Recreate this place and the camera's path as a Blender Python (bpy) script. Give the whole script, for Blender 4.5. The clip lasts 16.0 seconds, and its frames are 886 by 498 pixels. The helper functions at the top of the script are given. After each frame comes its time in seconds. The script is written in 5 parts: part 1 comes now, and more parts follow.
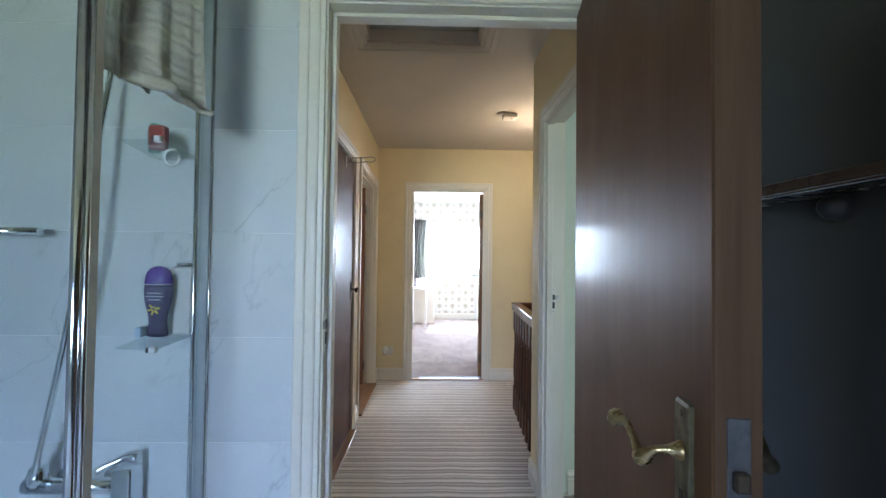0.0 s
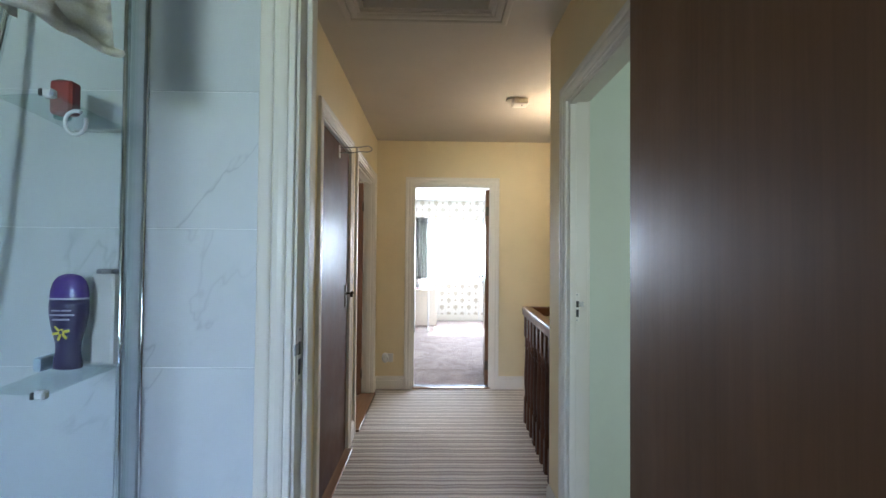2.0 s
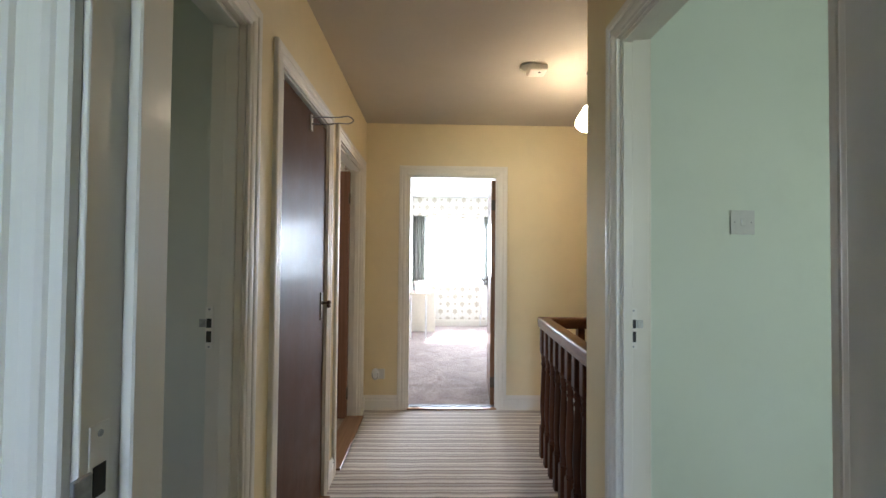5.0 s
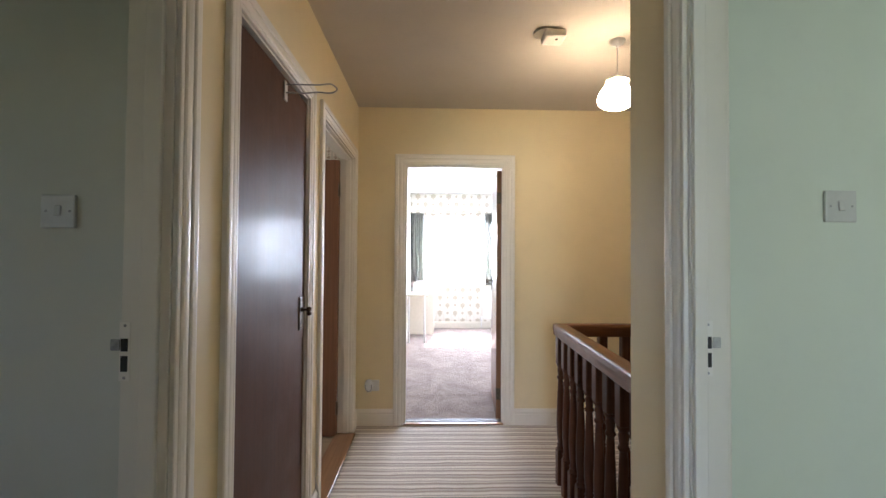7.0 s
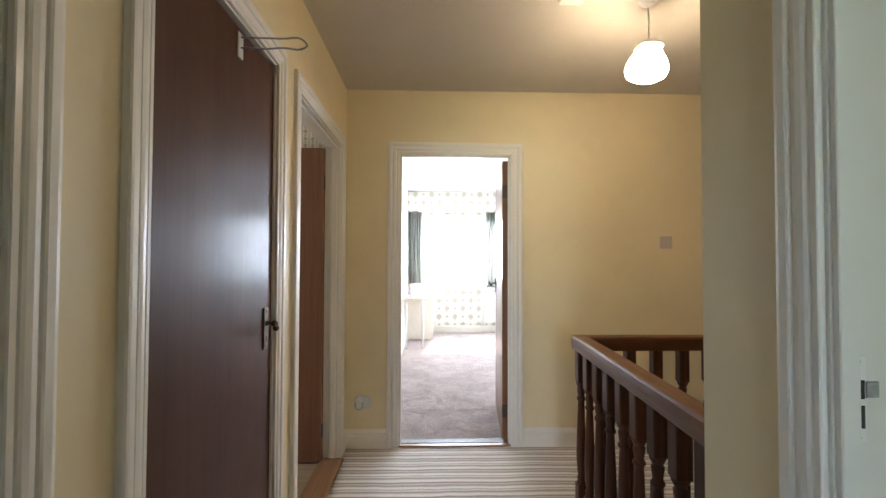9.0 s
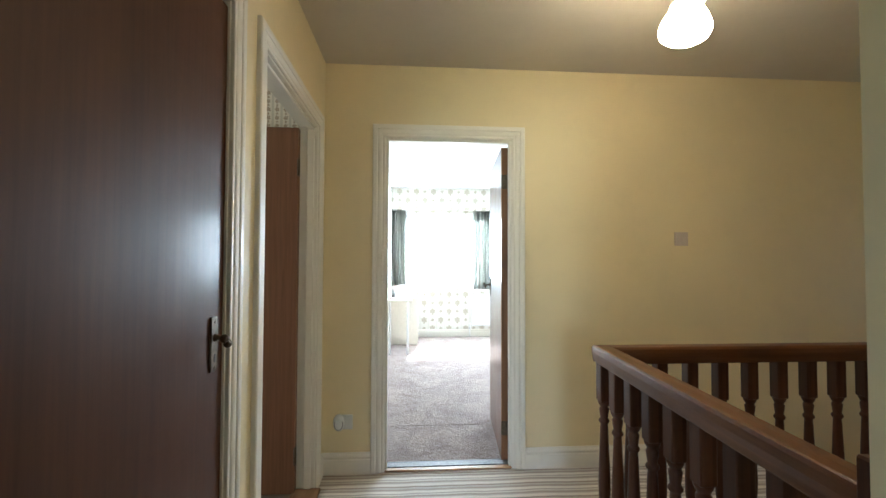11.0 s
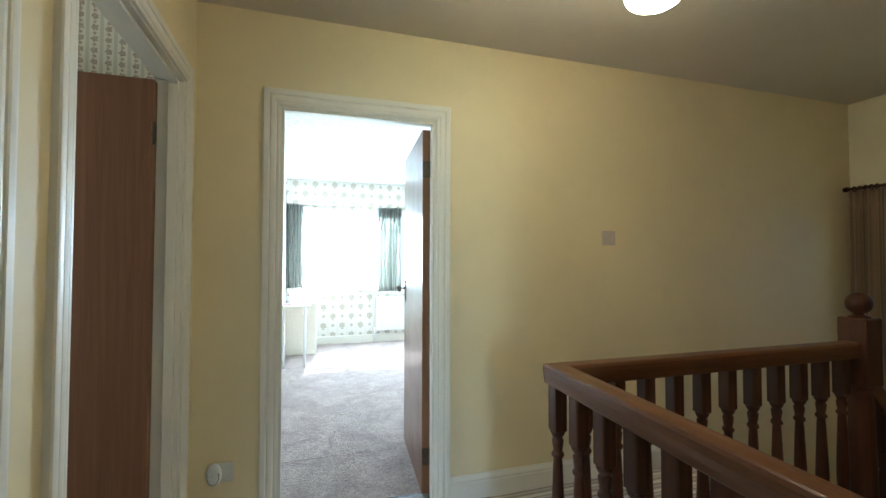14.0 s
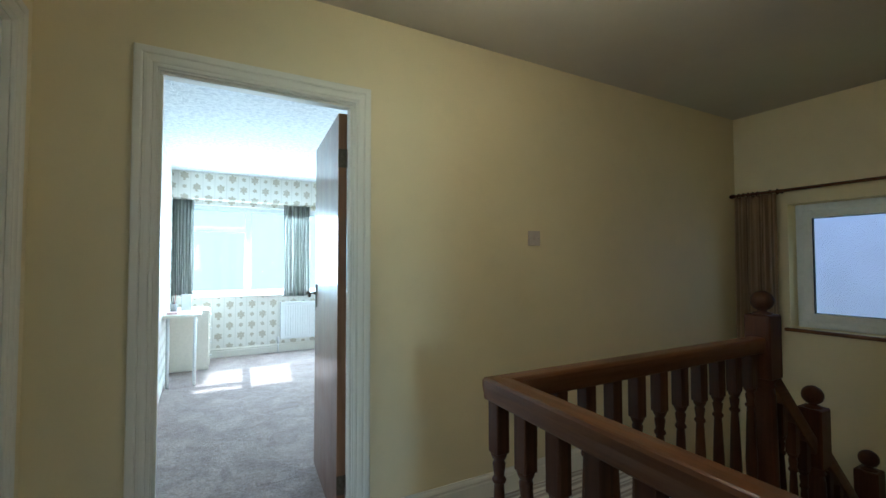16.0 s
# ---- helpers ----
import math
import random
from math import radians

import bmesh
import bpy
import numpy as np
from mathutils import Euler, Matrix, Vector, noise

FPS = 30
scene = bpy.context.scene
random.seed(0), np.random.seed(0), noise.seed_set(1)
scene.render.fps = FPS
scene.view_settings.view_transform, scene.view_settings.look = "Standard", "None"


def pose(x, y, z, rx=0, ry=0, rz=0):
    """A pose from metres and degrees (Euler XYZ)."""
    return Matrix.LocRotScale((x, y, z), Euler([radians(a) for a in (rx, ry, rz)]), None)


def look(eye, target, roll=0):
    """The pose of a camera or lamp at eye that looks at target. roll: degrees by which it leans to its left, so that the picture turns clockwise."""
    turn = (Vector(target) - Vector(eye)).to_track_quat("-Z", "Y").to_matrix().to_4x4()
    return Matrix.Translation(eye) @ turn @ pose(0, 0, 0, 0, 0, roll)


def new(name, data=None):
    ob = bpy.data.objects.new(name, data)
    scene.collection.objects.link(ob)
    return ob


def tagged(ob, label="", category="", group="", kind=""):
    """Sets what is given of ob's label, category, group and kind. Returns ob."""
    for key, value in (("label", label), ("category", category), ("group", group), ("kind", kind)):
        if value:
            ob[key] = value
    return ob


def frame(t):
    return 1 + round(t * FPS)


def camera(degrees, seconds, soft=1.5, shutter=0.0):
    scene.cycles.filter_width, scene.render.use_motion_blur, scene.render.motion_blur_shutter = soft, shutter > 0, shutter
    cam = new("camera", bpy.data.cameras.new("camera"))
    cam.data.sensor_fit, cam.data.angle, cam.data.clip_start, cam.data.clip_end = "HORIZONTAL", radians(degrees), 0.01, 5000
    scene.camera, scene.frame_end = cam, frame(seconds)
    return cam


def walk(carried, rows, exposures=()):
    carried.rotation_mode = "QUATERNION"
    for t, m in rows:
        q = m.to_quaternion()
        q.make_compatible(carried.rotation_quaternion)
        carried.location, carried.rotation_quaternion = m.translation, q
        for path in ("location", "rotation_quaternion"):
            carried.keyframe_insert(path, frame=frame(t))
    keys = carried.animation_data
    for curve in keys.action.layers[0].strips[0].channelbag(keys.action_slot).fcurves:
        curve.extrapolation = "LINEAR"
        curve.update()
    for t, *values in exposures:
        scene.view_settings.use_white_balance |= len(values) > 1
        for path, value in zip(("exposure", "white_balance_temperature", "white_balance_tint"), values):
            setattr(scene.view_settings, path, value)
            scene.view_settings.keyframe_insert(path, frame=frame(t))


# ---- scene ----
cam = camera(90.9, 16.0)
PATH = [
    (0, (-0.212, -0.213, 1.285), (-0.168, 1.786, 1.329), 0.7),
    (0.5, (-0.218, -0.145, 1.287), (-0.173, 1.854, 1.33), 0.8),
    (1, (-0.219, -0.071, 1.289), (-0.176, 1.928, 1.332), 0.7),
    (1.5, (-0.221, 0.011, 1.291), (-0.183, 2.01, 1.333), 0.6),
    (2, (-0.225, 0.099, 1.293), (-0.188, 2.099, 1.334), 0.5),
    (2.5, (-0.227, 0.191, 1.296), (-0.193, 2.19, 1.337), 0.6),
    (3, (-0.226, 0.301, 1.304), (-0.192, 2.3, 1.343), 0.6),
    (3.5, (-0.223, 0.405, 1.299), (-0.186, 2.404, 1.341), 0.7),
    (4, (-0.223, 0.494, 1.293), (-0.182, 2.493, 1.338), 0.7),
    (6.5, (-0.233, 0.957, 1.291), (-0.183, 2.956, 1.336), 0.4),
    (7, (-0.235, 1.048, 1.283), (-0.182, 3.047, 1.327), 0.4),
    (7.5, (-0.232, 1.145, 1.28), (-0.179, 3.143, 1.326), 0.4),
    (8, (-0.225, 1.242, 1.283), (-0.172, 3.241, 1.328), 0.5),
    (8.5, (-0.221, 1.331, 1.285), (-0.169, 3.329, 1.331), 0.3),
    (11, (-0.283, 1.782, 1.26), (-0.14, 3.776, 1.317), 0.2),
    (11.5, (-0.292, 1.858, 1.259), (-0.098, 3.848, 1.313), 0.3),
    (12, (-0.303, 1.942, 1.253), (-0.04, 3.924, 1.315), 0.3),
    (12.5, (-0.306, 2.02, 1.253), (0.034, 3.99, 1.317), 0.1),
    (13, (-0.304, 2.085, 1.26), (0.114, 4.04, 1.319), 0.1),
    (13.5, (-0.312, 2.152, 1.256), (0.193, 4.086, 1.319), 0.2),
    (14, (-0.316, 2.219, 1.267), (0.279, 4.128, 1.323), 0.1),
    (14.5, (-0.31, 2.288, 1.267), (0.377, 4.166, 1.327), -0.0),
    (15, (-0.305, 2.354, 1.26), (0.481, 4.192, 1.329), 0.1),
    (15.5, (-0.298, 2.404, 1.259), (0.582, 4.199, 1.329), -0.0),
    (16, (-0.288, 2.455, 1.259), (0.682, 4.202, 1.327), -0.1),
]
EXPOSURES = [(0, 2.03, 5830, 16), (4, 2.04, 6060, 15), (7, 2.08, 6220, 21), (8.5, 2.1, 6250, 18), (11, 2.13, 5900, 6), (13, 2.1, 5650, 1), (15, 1.75, 5280, -2), (16, 1.36, 5130, -3)]
walk(cam, [(t, look(eye, target, roll)) for t, eye, target, roll in PATH], EXPOSURES)

# ---------------------------------------------------------------- world, sun, large lights
world = bpy.data.worlds.new("world")
scene.world = world
world.use_nodes = True
wn = world.node_tree
sky = wn.nodes.new("ShaderNodeTexSky")
sky.sky_type, sky.sun_disc = "NISHITA", False
sky.sun_elevation, sky.sun_rotation = radians(45.0), radians(5.0)
wn.links.new(sky.outputs[0], wn.nodes["Background"].inputs[0])
wn.nodes["Background"].inputs[1].default_value = 0.15

sun = new("sun", bpy.data.lights.new("sun", "SUN"))
sun.data.energy, sun.data.angle, sun.data.color = 5.0, radians(0.5), (1.0, 0.96, 0.91)
sun.matrix_world = look((0.085, 1.0, 1.02), (0, 0, 0))


def window_light(name, eye, target, w, h, watts, color, spread=180.0):
    """Sky light that enters at a window's opening."""
    lamp = new(name, bpy.data.lights.new(name, "AREA"))
    lamp.data.shape, lamp.data.size, lamp.data.size_y = "RECTANGLE", w, h
    lamp.data.energy, lamp.data.color = watts, color
    lamp.data.spread = radians(spread)
    lamp.matrix_world = look(eye, target)
    return lamp


window_light("bathroom_window_light", (-0.80, -3.57, 1.52), (-0.50, 0.0, 0.10), 0.95, 0.95, 5.2, (0.54, 0.70, 1.0), 66.0)
window_light("bathroom_garden_light", (-0.80, -3.575, 1.50), (-0.50, 0.0, 2.75), 0.95, 0.95, 2.95, (0.84, 1.0, 0.60), 66.0)
window_light("left_room_window_light", (-3.885, 0.3, 1.5), (0, 0.3, 1.4), 1.6, 1.1, 0.62, (0.82, 0.97, 1.0))
window_light("right_room_window_light", (1.60, -1.285, 1.5), (1.45, 2.2, 1.35), 0.9, 1.1, 6.6, (0.86, 1.0, 0.88))
window_light("box_room_window_light", (-3.385, 3.5, 1.5), (0, 3.6, 1.4), 0.9, 1.1, 7.5, (0.97, 1.0, 0.95))
window_light("bedroom_window_light", (0.975, 9.212, 1.445), (0.6, 5.0, -0.5), 2.83, 1.10, 102, (0.80, 0.91, 1.0))

# ---------------------------------------------------------------- materials


class Nodes:
    """A short hand for one node material."""

    def __init__(self, name):
        self.mat = bpy.data.materials.new(name)
        self.mat.use_nodes = True
        self.t = self.mat.node_tree
        self.bsdf = self.t.nodes["Principled BSDF"]
        self.coord = self.t.nodes.new("ShaderNodeTexCoord").outputs["Object"]
        self.world = self.t.nodes.new("ShaderNodeNewGeometry").outputs["Position"]

    def node(self, kind, **values):
        n = self.t.nodes.new(kind)
        for key, value in values.items():
            n.inputs[key.replace("_", " ")].default_value = value
        return n

    def link(self, a, b):
        self.t.links.new(a, b)

    def scaled(self, vector, scale):
        n = self.t.nodes.new("ShaderNodeMapping")
        n.inputs["Scale"].default_value = scale
        self.link(vector, n.inputs["Vector"])
        return n.outputs[0]

    def noise(self, scale, detail=4.0, rough=0.55, vector=None, distortion=0.0):
        n = self.node("ShaderNodeTexNoise", Scale=scale, Detail=detail, Roughness=rough, Distortion=distortion)
        self.link(self.coord if vector is None else vector, n.inputs["Vector"])
        return n.outputs["Fac"]

    def math(self, op, a, b=0.0, c=0.0):
        n = self.t.nodes.new("ShaderNodeMath")
        n.operation = op
        for k, v in enumerate((a, b, c)):
            if isinstance(v, (int, float)):
                n.inputs[k].default_value = v
            else:
                self.link(v, n.inputs[k])
        return n.outputs[0]

    def ramp(self, fac, stops, mode="LINEAR"):
        n = self.t.nodes.new("ShaderNodeValToRGB")
        n.color_ramp.interpolation = mode
        el = n.color_ramp.elements
        while len(el) < len(stops):
            el.new(0.5)
        for e, (p, c) in zip(el, stops):
            e.position = p
            e.color = (*c, 1) if not isinstance(c, (int, float)) else (c, c, c, 1)
        self.link(fac, n.inputs[0])
        return n.outputs[0]

    def mix(self, fac, a, b):
        n = self.t.nodes.new("ShaderNodeMix")
        n.data_type = "RGBA"
        for sock, v in ((n.inputs[0], fac), (n.inputs[6], a), (n.inputs[7], b)):
            if isinstance(v, (int, float)):
                sock.default_value = v
            elif isinstance(v, tuple):
                sock.default_value = (*v, 1)
            else:
                self.link(v, sock)
        return n.outputs[2]

    def xyz(self, vector):
        n = self.t.nodes.new("ShaderNodeSeparateXYZ")
        self.link(vector, n.inputs[0])
        return n.outputs

    def bump(self, height, strength, distance=0.002):
        n = self.node("ShaderNodeBump", Strength=strength, Distance=distance)
        self.link(height, n.inputs["Height"])
        self.link(n.outputs[0], self.bsdf.inputs["Normal"])

    def put(self, **values):
        for key, v in values.items():
            sock = self.bsdf.inputs[key.replace("_", " ")]
            if isinstance(v, (int, float)):
                sock.default_value = v
            elif isinstance(v, tuple):
                sock.default_value = (*v, 1)
            else:
                self.link(v, sock)
        return self.mat


def paint(name, color, rough=0.6, blotch=0.06, grain=220.0, bump=0.12):
    """Rolled emulsion: slight blotches, an orange-peel relief."""
    n = Nodes(name)
    big = n.noise(1.3, 3, vector=n.world)
    dark = tuple(c * (1 - blotch) for c in color)
    lite = tuple(min(1, c * (1 + blotch * 0.5)) for c in color)
    n.bump(n.noise(grain, 2, vector=n.world), bump, 0.001)
    marks = n.ramp(n.noise(6, 6, 0.7, n.world), [(0.35, 0.93), (0.5, 1.0)])
    mul = n.node("ShaderNodeMix")
    mul.data_type, mul.blend_type = "RGBA", "MULTIPLY"
    mul.inputs[0].default_value = 0.35
    n.link(n.ramp(big, [(0.3, dark), (0.7, lite)]), mul.inputs[6])
    n.link(marks, mul.inputs[7])
    return n.put(Base_Color=mul.outputs[2], Roughness=rough)


def gloss_paint(name, color, rough=0.28, coat=0.25):
    """Gloss on joinery, faintly uneven, with scuffs."""
    n = Nodes(name)
    scuff = n.noise(9, 5, 0.7, n.world)
    n.bump(n.noise(60, 3, 0.5, n.world), 0.03, 0.001)
    col = n.ramp(scuff, [(0.25, tuple(c * 0.95 for c in color)), (0.45, color)])
    r = n.ramp(scuff, [(0.3, rough + 0.15), (0.7, rough)])
    return n.put(Base_Color=col, Roughness=r, Coat_Weight=coat, Coat_Roughness=0.15)


def timber(name, dark, lite, rough=0.3, coat=0.6, axis=2, scale=1.0, use_random=False):
    """Stained and varnished wood, with the grain along one axis."""
    n = Nodes(name)
    sc = [70 * scale] * 3
    sc[axis] = 2.2 * scale
    v = n.scaled(n.coord, sc)
    fine = n.noise(1.0, 6, 0.65, v, 0.4)
    sc2 = [7 * scale] * 3
    sc2[axis] = 0.5 * scale
    broad = n.noise(1.0, 4, 0.5, n.scaled(n.coord, sc2), 1.2)
    f = n.math("ADD", n.math("MULTIPLY", fine, 0.55), n.math("MULTIPLY", broad, 0.45))
    if use_random:
        info = n.t.nodes.new("ShaderNodeObjectInfo")
        f = n.math("ADD", f, n.math("MULTIPLY", n.math("SUBTRACT", info.outputs["Random"], 0.5), 0.18))
    col = n.ramp(f, [(0.32, dark), (0.68, lite)])
    n.bump(fine, 0.05, 0.001)
    wear = n.noise(5, 5, 0.7)
    return n.put(Base_Color=col, Roughness=n.ramp(wear, [(0.3, rough), (0.75, rough + 0.14)]),
                 Coat_Weight=coat, Specular_IOR_Level=0.12, Coat_Roughness=n.ramp(wear, [(0.3, 0.13), (0.8, 0.22)]))


def metal(name, color, rough=0.18, tarnish=0.25):
    n = Nodes(name)
    w = n.noise(60, 5, 0.6)
    col = n.ramp(w, [(0.3, tuple(c * (1 - tarnish) for c in color)), (0.65, color)])
    return n.put(Base_Color=col, Metallic=1.0, Roughness=n.ramp(w, [(0.3, rough + 0.15), (0.7, rough)]))


def plastic(name, color, rough=0.35):
    n = Nodes(name)
    w = n.noise(35, 4, 0.6)
    col = n.ramp(w, [(0.3, tuple(c * 0.93 for c in color)), (0.6, color)])
    return n.put(Base_Color=col, Roughness=rough)


def make_glass(name, tint=(0.93, 0.98, 0.96), rough=0.0):
    n = Nodes(name)
    smear = n.noise(3, 4, 0.6)
    return n.put(Base_Color=tint, Roughness=n.ramp(smear, [(0.3, rough), (0.8, rough + 0.02)]), Transmission_Weight=1.0, IOR=1.45)


def make_pane(name, tint, gloss=0.06):
    """Thin clear pane: light goes straight through, with a mirror sheen at a slant."""
    n = Nodes(name)
    out = n.t.nodes["Material Output"]
    clear = n.t.nodes.new("ShaderNodeBsdfTransparent")
    clear.inputs[0].default_value = (*tint, 1)
    shine = n.t.nodes.new("ShaderNodeBsdfGlossy")
    shine.inputs["Roughness"].default_value = 0.03
    slant = n.node("ShaderNodeLayerWeight", Blend=0.5).outputs["Facing"]
    sheen = n.math("ADD", n.math("MULTIPLY", n.math("POWER", slant, 5.0), 0.5), 0.022)
    mixer = n.t.nodes.new("ShaderNodeMixShader")
    n.link(sheen, mixer.inputs[0])
    n.link(clear.outputs[0], mixer.inputs[1])
    n.link(shine.outputs[0], mixer.inputs[2])
    n.link(mixer.outputs[0], out.inputs[0])
    return n.mat


def make_carpet():
    """Woven stair carpet: cream, taupe and grey lines across the landing."""
    n = Nodes("striped_carpet")
    x, y, z = n.xyz(n.world)
    wob = n.math("MULTIPLY", n.math("SUBTRACT", n.noise(3.5, 3, vector=n.world), 0.5), 0.035)
    yy = n.math("ADD", n.math("ADD", y, n.math("MULTIPLY", z, 1.0)), wob)
    f = n.math("FRACT", n.math("DIVIDE", yy, 0.150))
    cream, taupe, grey, brown = (0.84, 0.785, 0.71), (0.38, 0.325, 0.275), (0.60, 0.55, 0.495), (0.24, 0.195, 0.16)
    base = n.ramp(f, [(0.0, cream), (0.11, cream), (0.15, taupe), (0.25, taupe), (0.28, grey), (0.36, grey), (0.39, brown), (0.45, taupe), (0.49, cream),
                      (0.62, cream), (0.65, grey), (0.73, taupe), (0.80, taupe), (0.83, cream), (0.90, grey), (0.94, brown), (0.98, cream)])
    soft = n.noise(900, 2, 0.7, n.world)
    tread = n.noise(2.2, 4, 0.6, n.world)
    col = n.mix(n.math("MULTIPLY", soft, 0.35), base, (0.37, 0.32, 0.275))
    col = n.mix(n.ramp(tread, [(0.45, 0.0), (0.75, 0.22)]), col, (0.24, 0.20, 0.17))
    n.bump(n.math("ADD", soft, n.ramp(f, [(0.0, 1.0), (0.11, 1.0), (0.17, 0.2), (0.38, 0.3), (0.5, 1.0), (0.62, 1.0), (0.72, 0.2), (0.85, 1.0), (0.95, 0.2)])), 0.5, 0.004)
    return n.put(Base_Color=col, Roughness=0.95, Sheen_Weight=0.2)


def make_pile():
    """Deep-pile bedroom carpet, trodden in patches."""
    n = Nodes("pile_carpet")
    tuft = n.noise(48, 5, 0.75, n.world, 0.5)
    lay = n.noise(5, 5, 0.65, n.world, 0.8)
    col = n.mix(n.ramp(lay, [(0.35, 0.0), (0.65, 1.0)]), (0.31, 0.220, 0.188), (0.50, 0.390, 0.342))
    # shade in the gaps between tufts, painted as dark brown
    col = n.mix(n.ramp(tuft, [(0.35, 0.65), (0.58, 0.0)]), col, (0.12, 0.080, 0.062))
    n.bump(n.math("ADD", tuft, n.math("MULTIPLY", lay, 1.0)), 1.0, 0.03)
    return n.put(Base_Color=col, Roughness=1.0, Sheen_Weight=0.3)


def wallpaper(name, axis, period, rise, ground, motif, line, big=0.30, stagger=0.5, petals=6.0, band=0.035):
    """Printed paper: thin upright lines and columns of flower rosettes. axis 0: the wall runs along x, 1: along y."""
    n = Nodes(name)
    p = n.xyz(n.world)
    u = n.math("DIVIDE", p[axis], period)
    v = n.math("DIVIDE", p[2], rise)
    ragged = n.math("MULTIPLY", n.math("SUBTRACT", n.noise(6.0 / period, 3, vector=n.world), 0.5), 0.22)
    column = n.math("FLOOR", u)
    vv = n.math("ADD", v, n.math("MULTIPLY", column, stagger))

    def blob(du, dv, sv, r):
        a = n.math("SUBTRACT", n.math("FRACT", n.math("ADD", u, du)), 0.5)
        b = n.math("MULTIPLY", n.math("SUBTRACT", n.math("FRACT", n.math("ADD", vv, dv)), 0.5), sv)
        d = n.math("SQRT", n.math("ADD", n.math("MULTIPLY", a, a), n.math("MULTIPLY", b, b)))
        petal = n.math("MULTIPLY", n.math("COSINE", n.math("MULTIPLY", n.math("ARCTAN2", b, a), petals)), r * 0.16)
        return n.math("LESS_THAN", n.math("ADD", n.math("ADD", d, ragged), petal), r)

    k = rise / period
    shape = n.math("MAXIMUM", blob(0.0, 0.0, k, big), n.math("MAXIMUM", blob(0.0, 0.5, k * 1.0, big * 0.55), blob(0.0, 0.18, k * 1.6, big * 0.4)))
    stem = n.math("LESS_THAN", n.math("ABSOLUTE", n.math("SUBTRACT", n.math("FRACT", n.math("ADD", u, 0.5)), 0.5)), band)
    col = n.mix(n.math("MULTIPLY", stem, 0.55), ground, line)
    col = n.mix(n.math("MULTIPLY", shape, n.ramp(n.noise(130, 2, vector=n.world), [(0.35, 0.55), (0.6, 1.0)])), col, motif)
    n.bump(n.noise(300, 2, vector=n.world), 0.08, 0.001)
    return n.put(Base_Color=col, Roughness=0.7)


def make_marble():
    """Glazed marble-look tile: pale with broken grey veins, no two tiles alike."""
    n = Nodes("marble_tile")
    info = n.t.nodes.new("ShaderNodeObjectInfo")
    shift = n.t.nodes.new("ShaderNodeVectorMath")
    shift.operation = "MULTIPLY_ADD"
    comb = n.t.nodes.new("ShaderNodeCombineXYZ")
    for k in range(3):
        n.link(info.outputs["Random"], comb.inputs[k])
    shift.inputs[1].default_value = (37, 53, 71)
    n.link(comb.outputs[0], shift.inputs[0])
    n.link(n.coord, shift.inputs[2])
    v = shift.outputs[0]
    lie = n.t.nodes.new("ShaderNodeMapping")
    lie.inputs["Rotation"].default_value = (0, radians(-35), 0)
    n.link(v, lie.inputs["Vector"])
    warp = n.noise(1.4, 5, 0.55, n.scaled(lie.outputs[0], (2.2, 1.0, 0.9)), 0.3)
    vein = n.math("ABSOLUTE", n.math("SUBTRACT", warp, 0.5))
    gate = n.ramp(n.noise(1.6, 3, 0.5, v), [(0.43, 0.0), (0.56, 1.0)])
    line = n.math("MULTIPLY", n.ramp(vein, [(0.0, 1.0), (0.003, 0.45), (0.009, 0.0)]), gate)
    cloud = n.ramp(n.noise(1.5, 5, 0.6, v), [(0.3, (0.56, 0.60, 0.615)), (0.7, (0.69, 0.72, 0.725))])
    col = n.mix(n.math("MULTIPLY", line, 0.42), cloud, (0.33, 0.35, 0.38))
    return n.put(Base_Color=col, Roughness=0.12, Coat_Weight=0.2)


def make_towel():
    n = Nodes("towel_cotton")
    loops = n.noise(420, 3, 0.7)
    w = n.node("ShaderNodeTexWave", Scale=14.0, Distortion=7.0, Detail=2.0)
    w.bands_direction = "Z"
    n.link(n.coord, w.inputs["Vector"])
    n.bump(n.math("ADD", n.math("MULTIPLY", loops, 0.5), w.outputs["Fac"]), 0.45, 0.005)
    col = n.ramp(loops, [(0.3, (0.70, 0.66, 0.55)), (0.7, (0.86, 0.83, 0.74))])
    return n.put(Base_Color=col, Roughness=0.95, Sheen_Weight=0.3)


def make_curtain(name, a, b, step):
    """Curtain cloth with thin upright stripes that follow the cloth."""
    n = Nodes(name)
    uv = n.t.nodes.new("ShaderNodeUVMap").outputs[0]
    u = n.xyz(uv)[0]
    f = n.math("FRACT", n.math("DIVIDE", u, step))
    col = n.ramp(f, [(0.0, a), (0.42, b), (0.55, tuple(c * 0.7 for c in a)), (0.78, b), (0.86, a)], "CONSTANT")
    weave = n.noise(500, 2, 0.6)
    col = n.mix(n.math("MULTIPLY", weave, 0.25), col, tuple(c * 0.6 for c in b))
    n.bump(weave, 0.3, 0.001)
    return n.put(Base_Color=col, Roughness=0.9, Sheen_Weight=0.2)


def make_artex():
    n = Nodes("artex_ceiling")
    st = n.noise(28, 5, 0.65, n.world, 0.6)
    n.bump(st, 0.9, 0.02)
    # hollows of the stipple are coloured greyer, as shade in the relief
    return n.put(Base_Color=n.ramp(st, [(0.32, (0.60, 0.62, 0.64)), (0.58, (0.84, 0.85, 0.85))]), Roughness=0.85)


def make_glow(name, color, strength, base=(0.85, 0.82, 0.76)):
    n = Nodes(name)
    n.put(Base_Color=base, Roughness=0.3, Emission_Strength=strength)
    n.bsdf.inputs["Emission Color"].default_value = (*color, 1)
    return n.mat


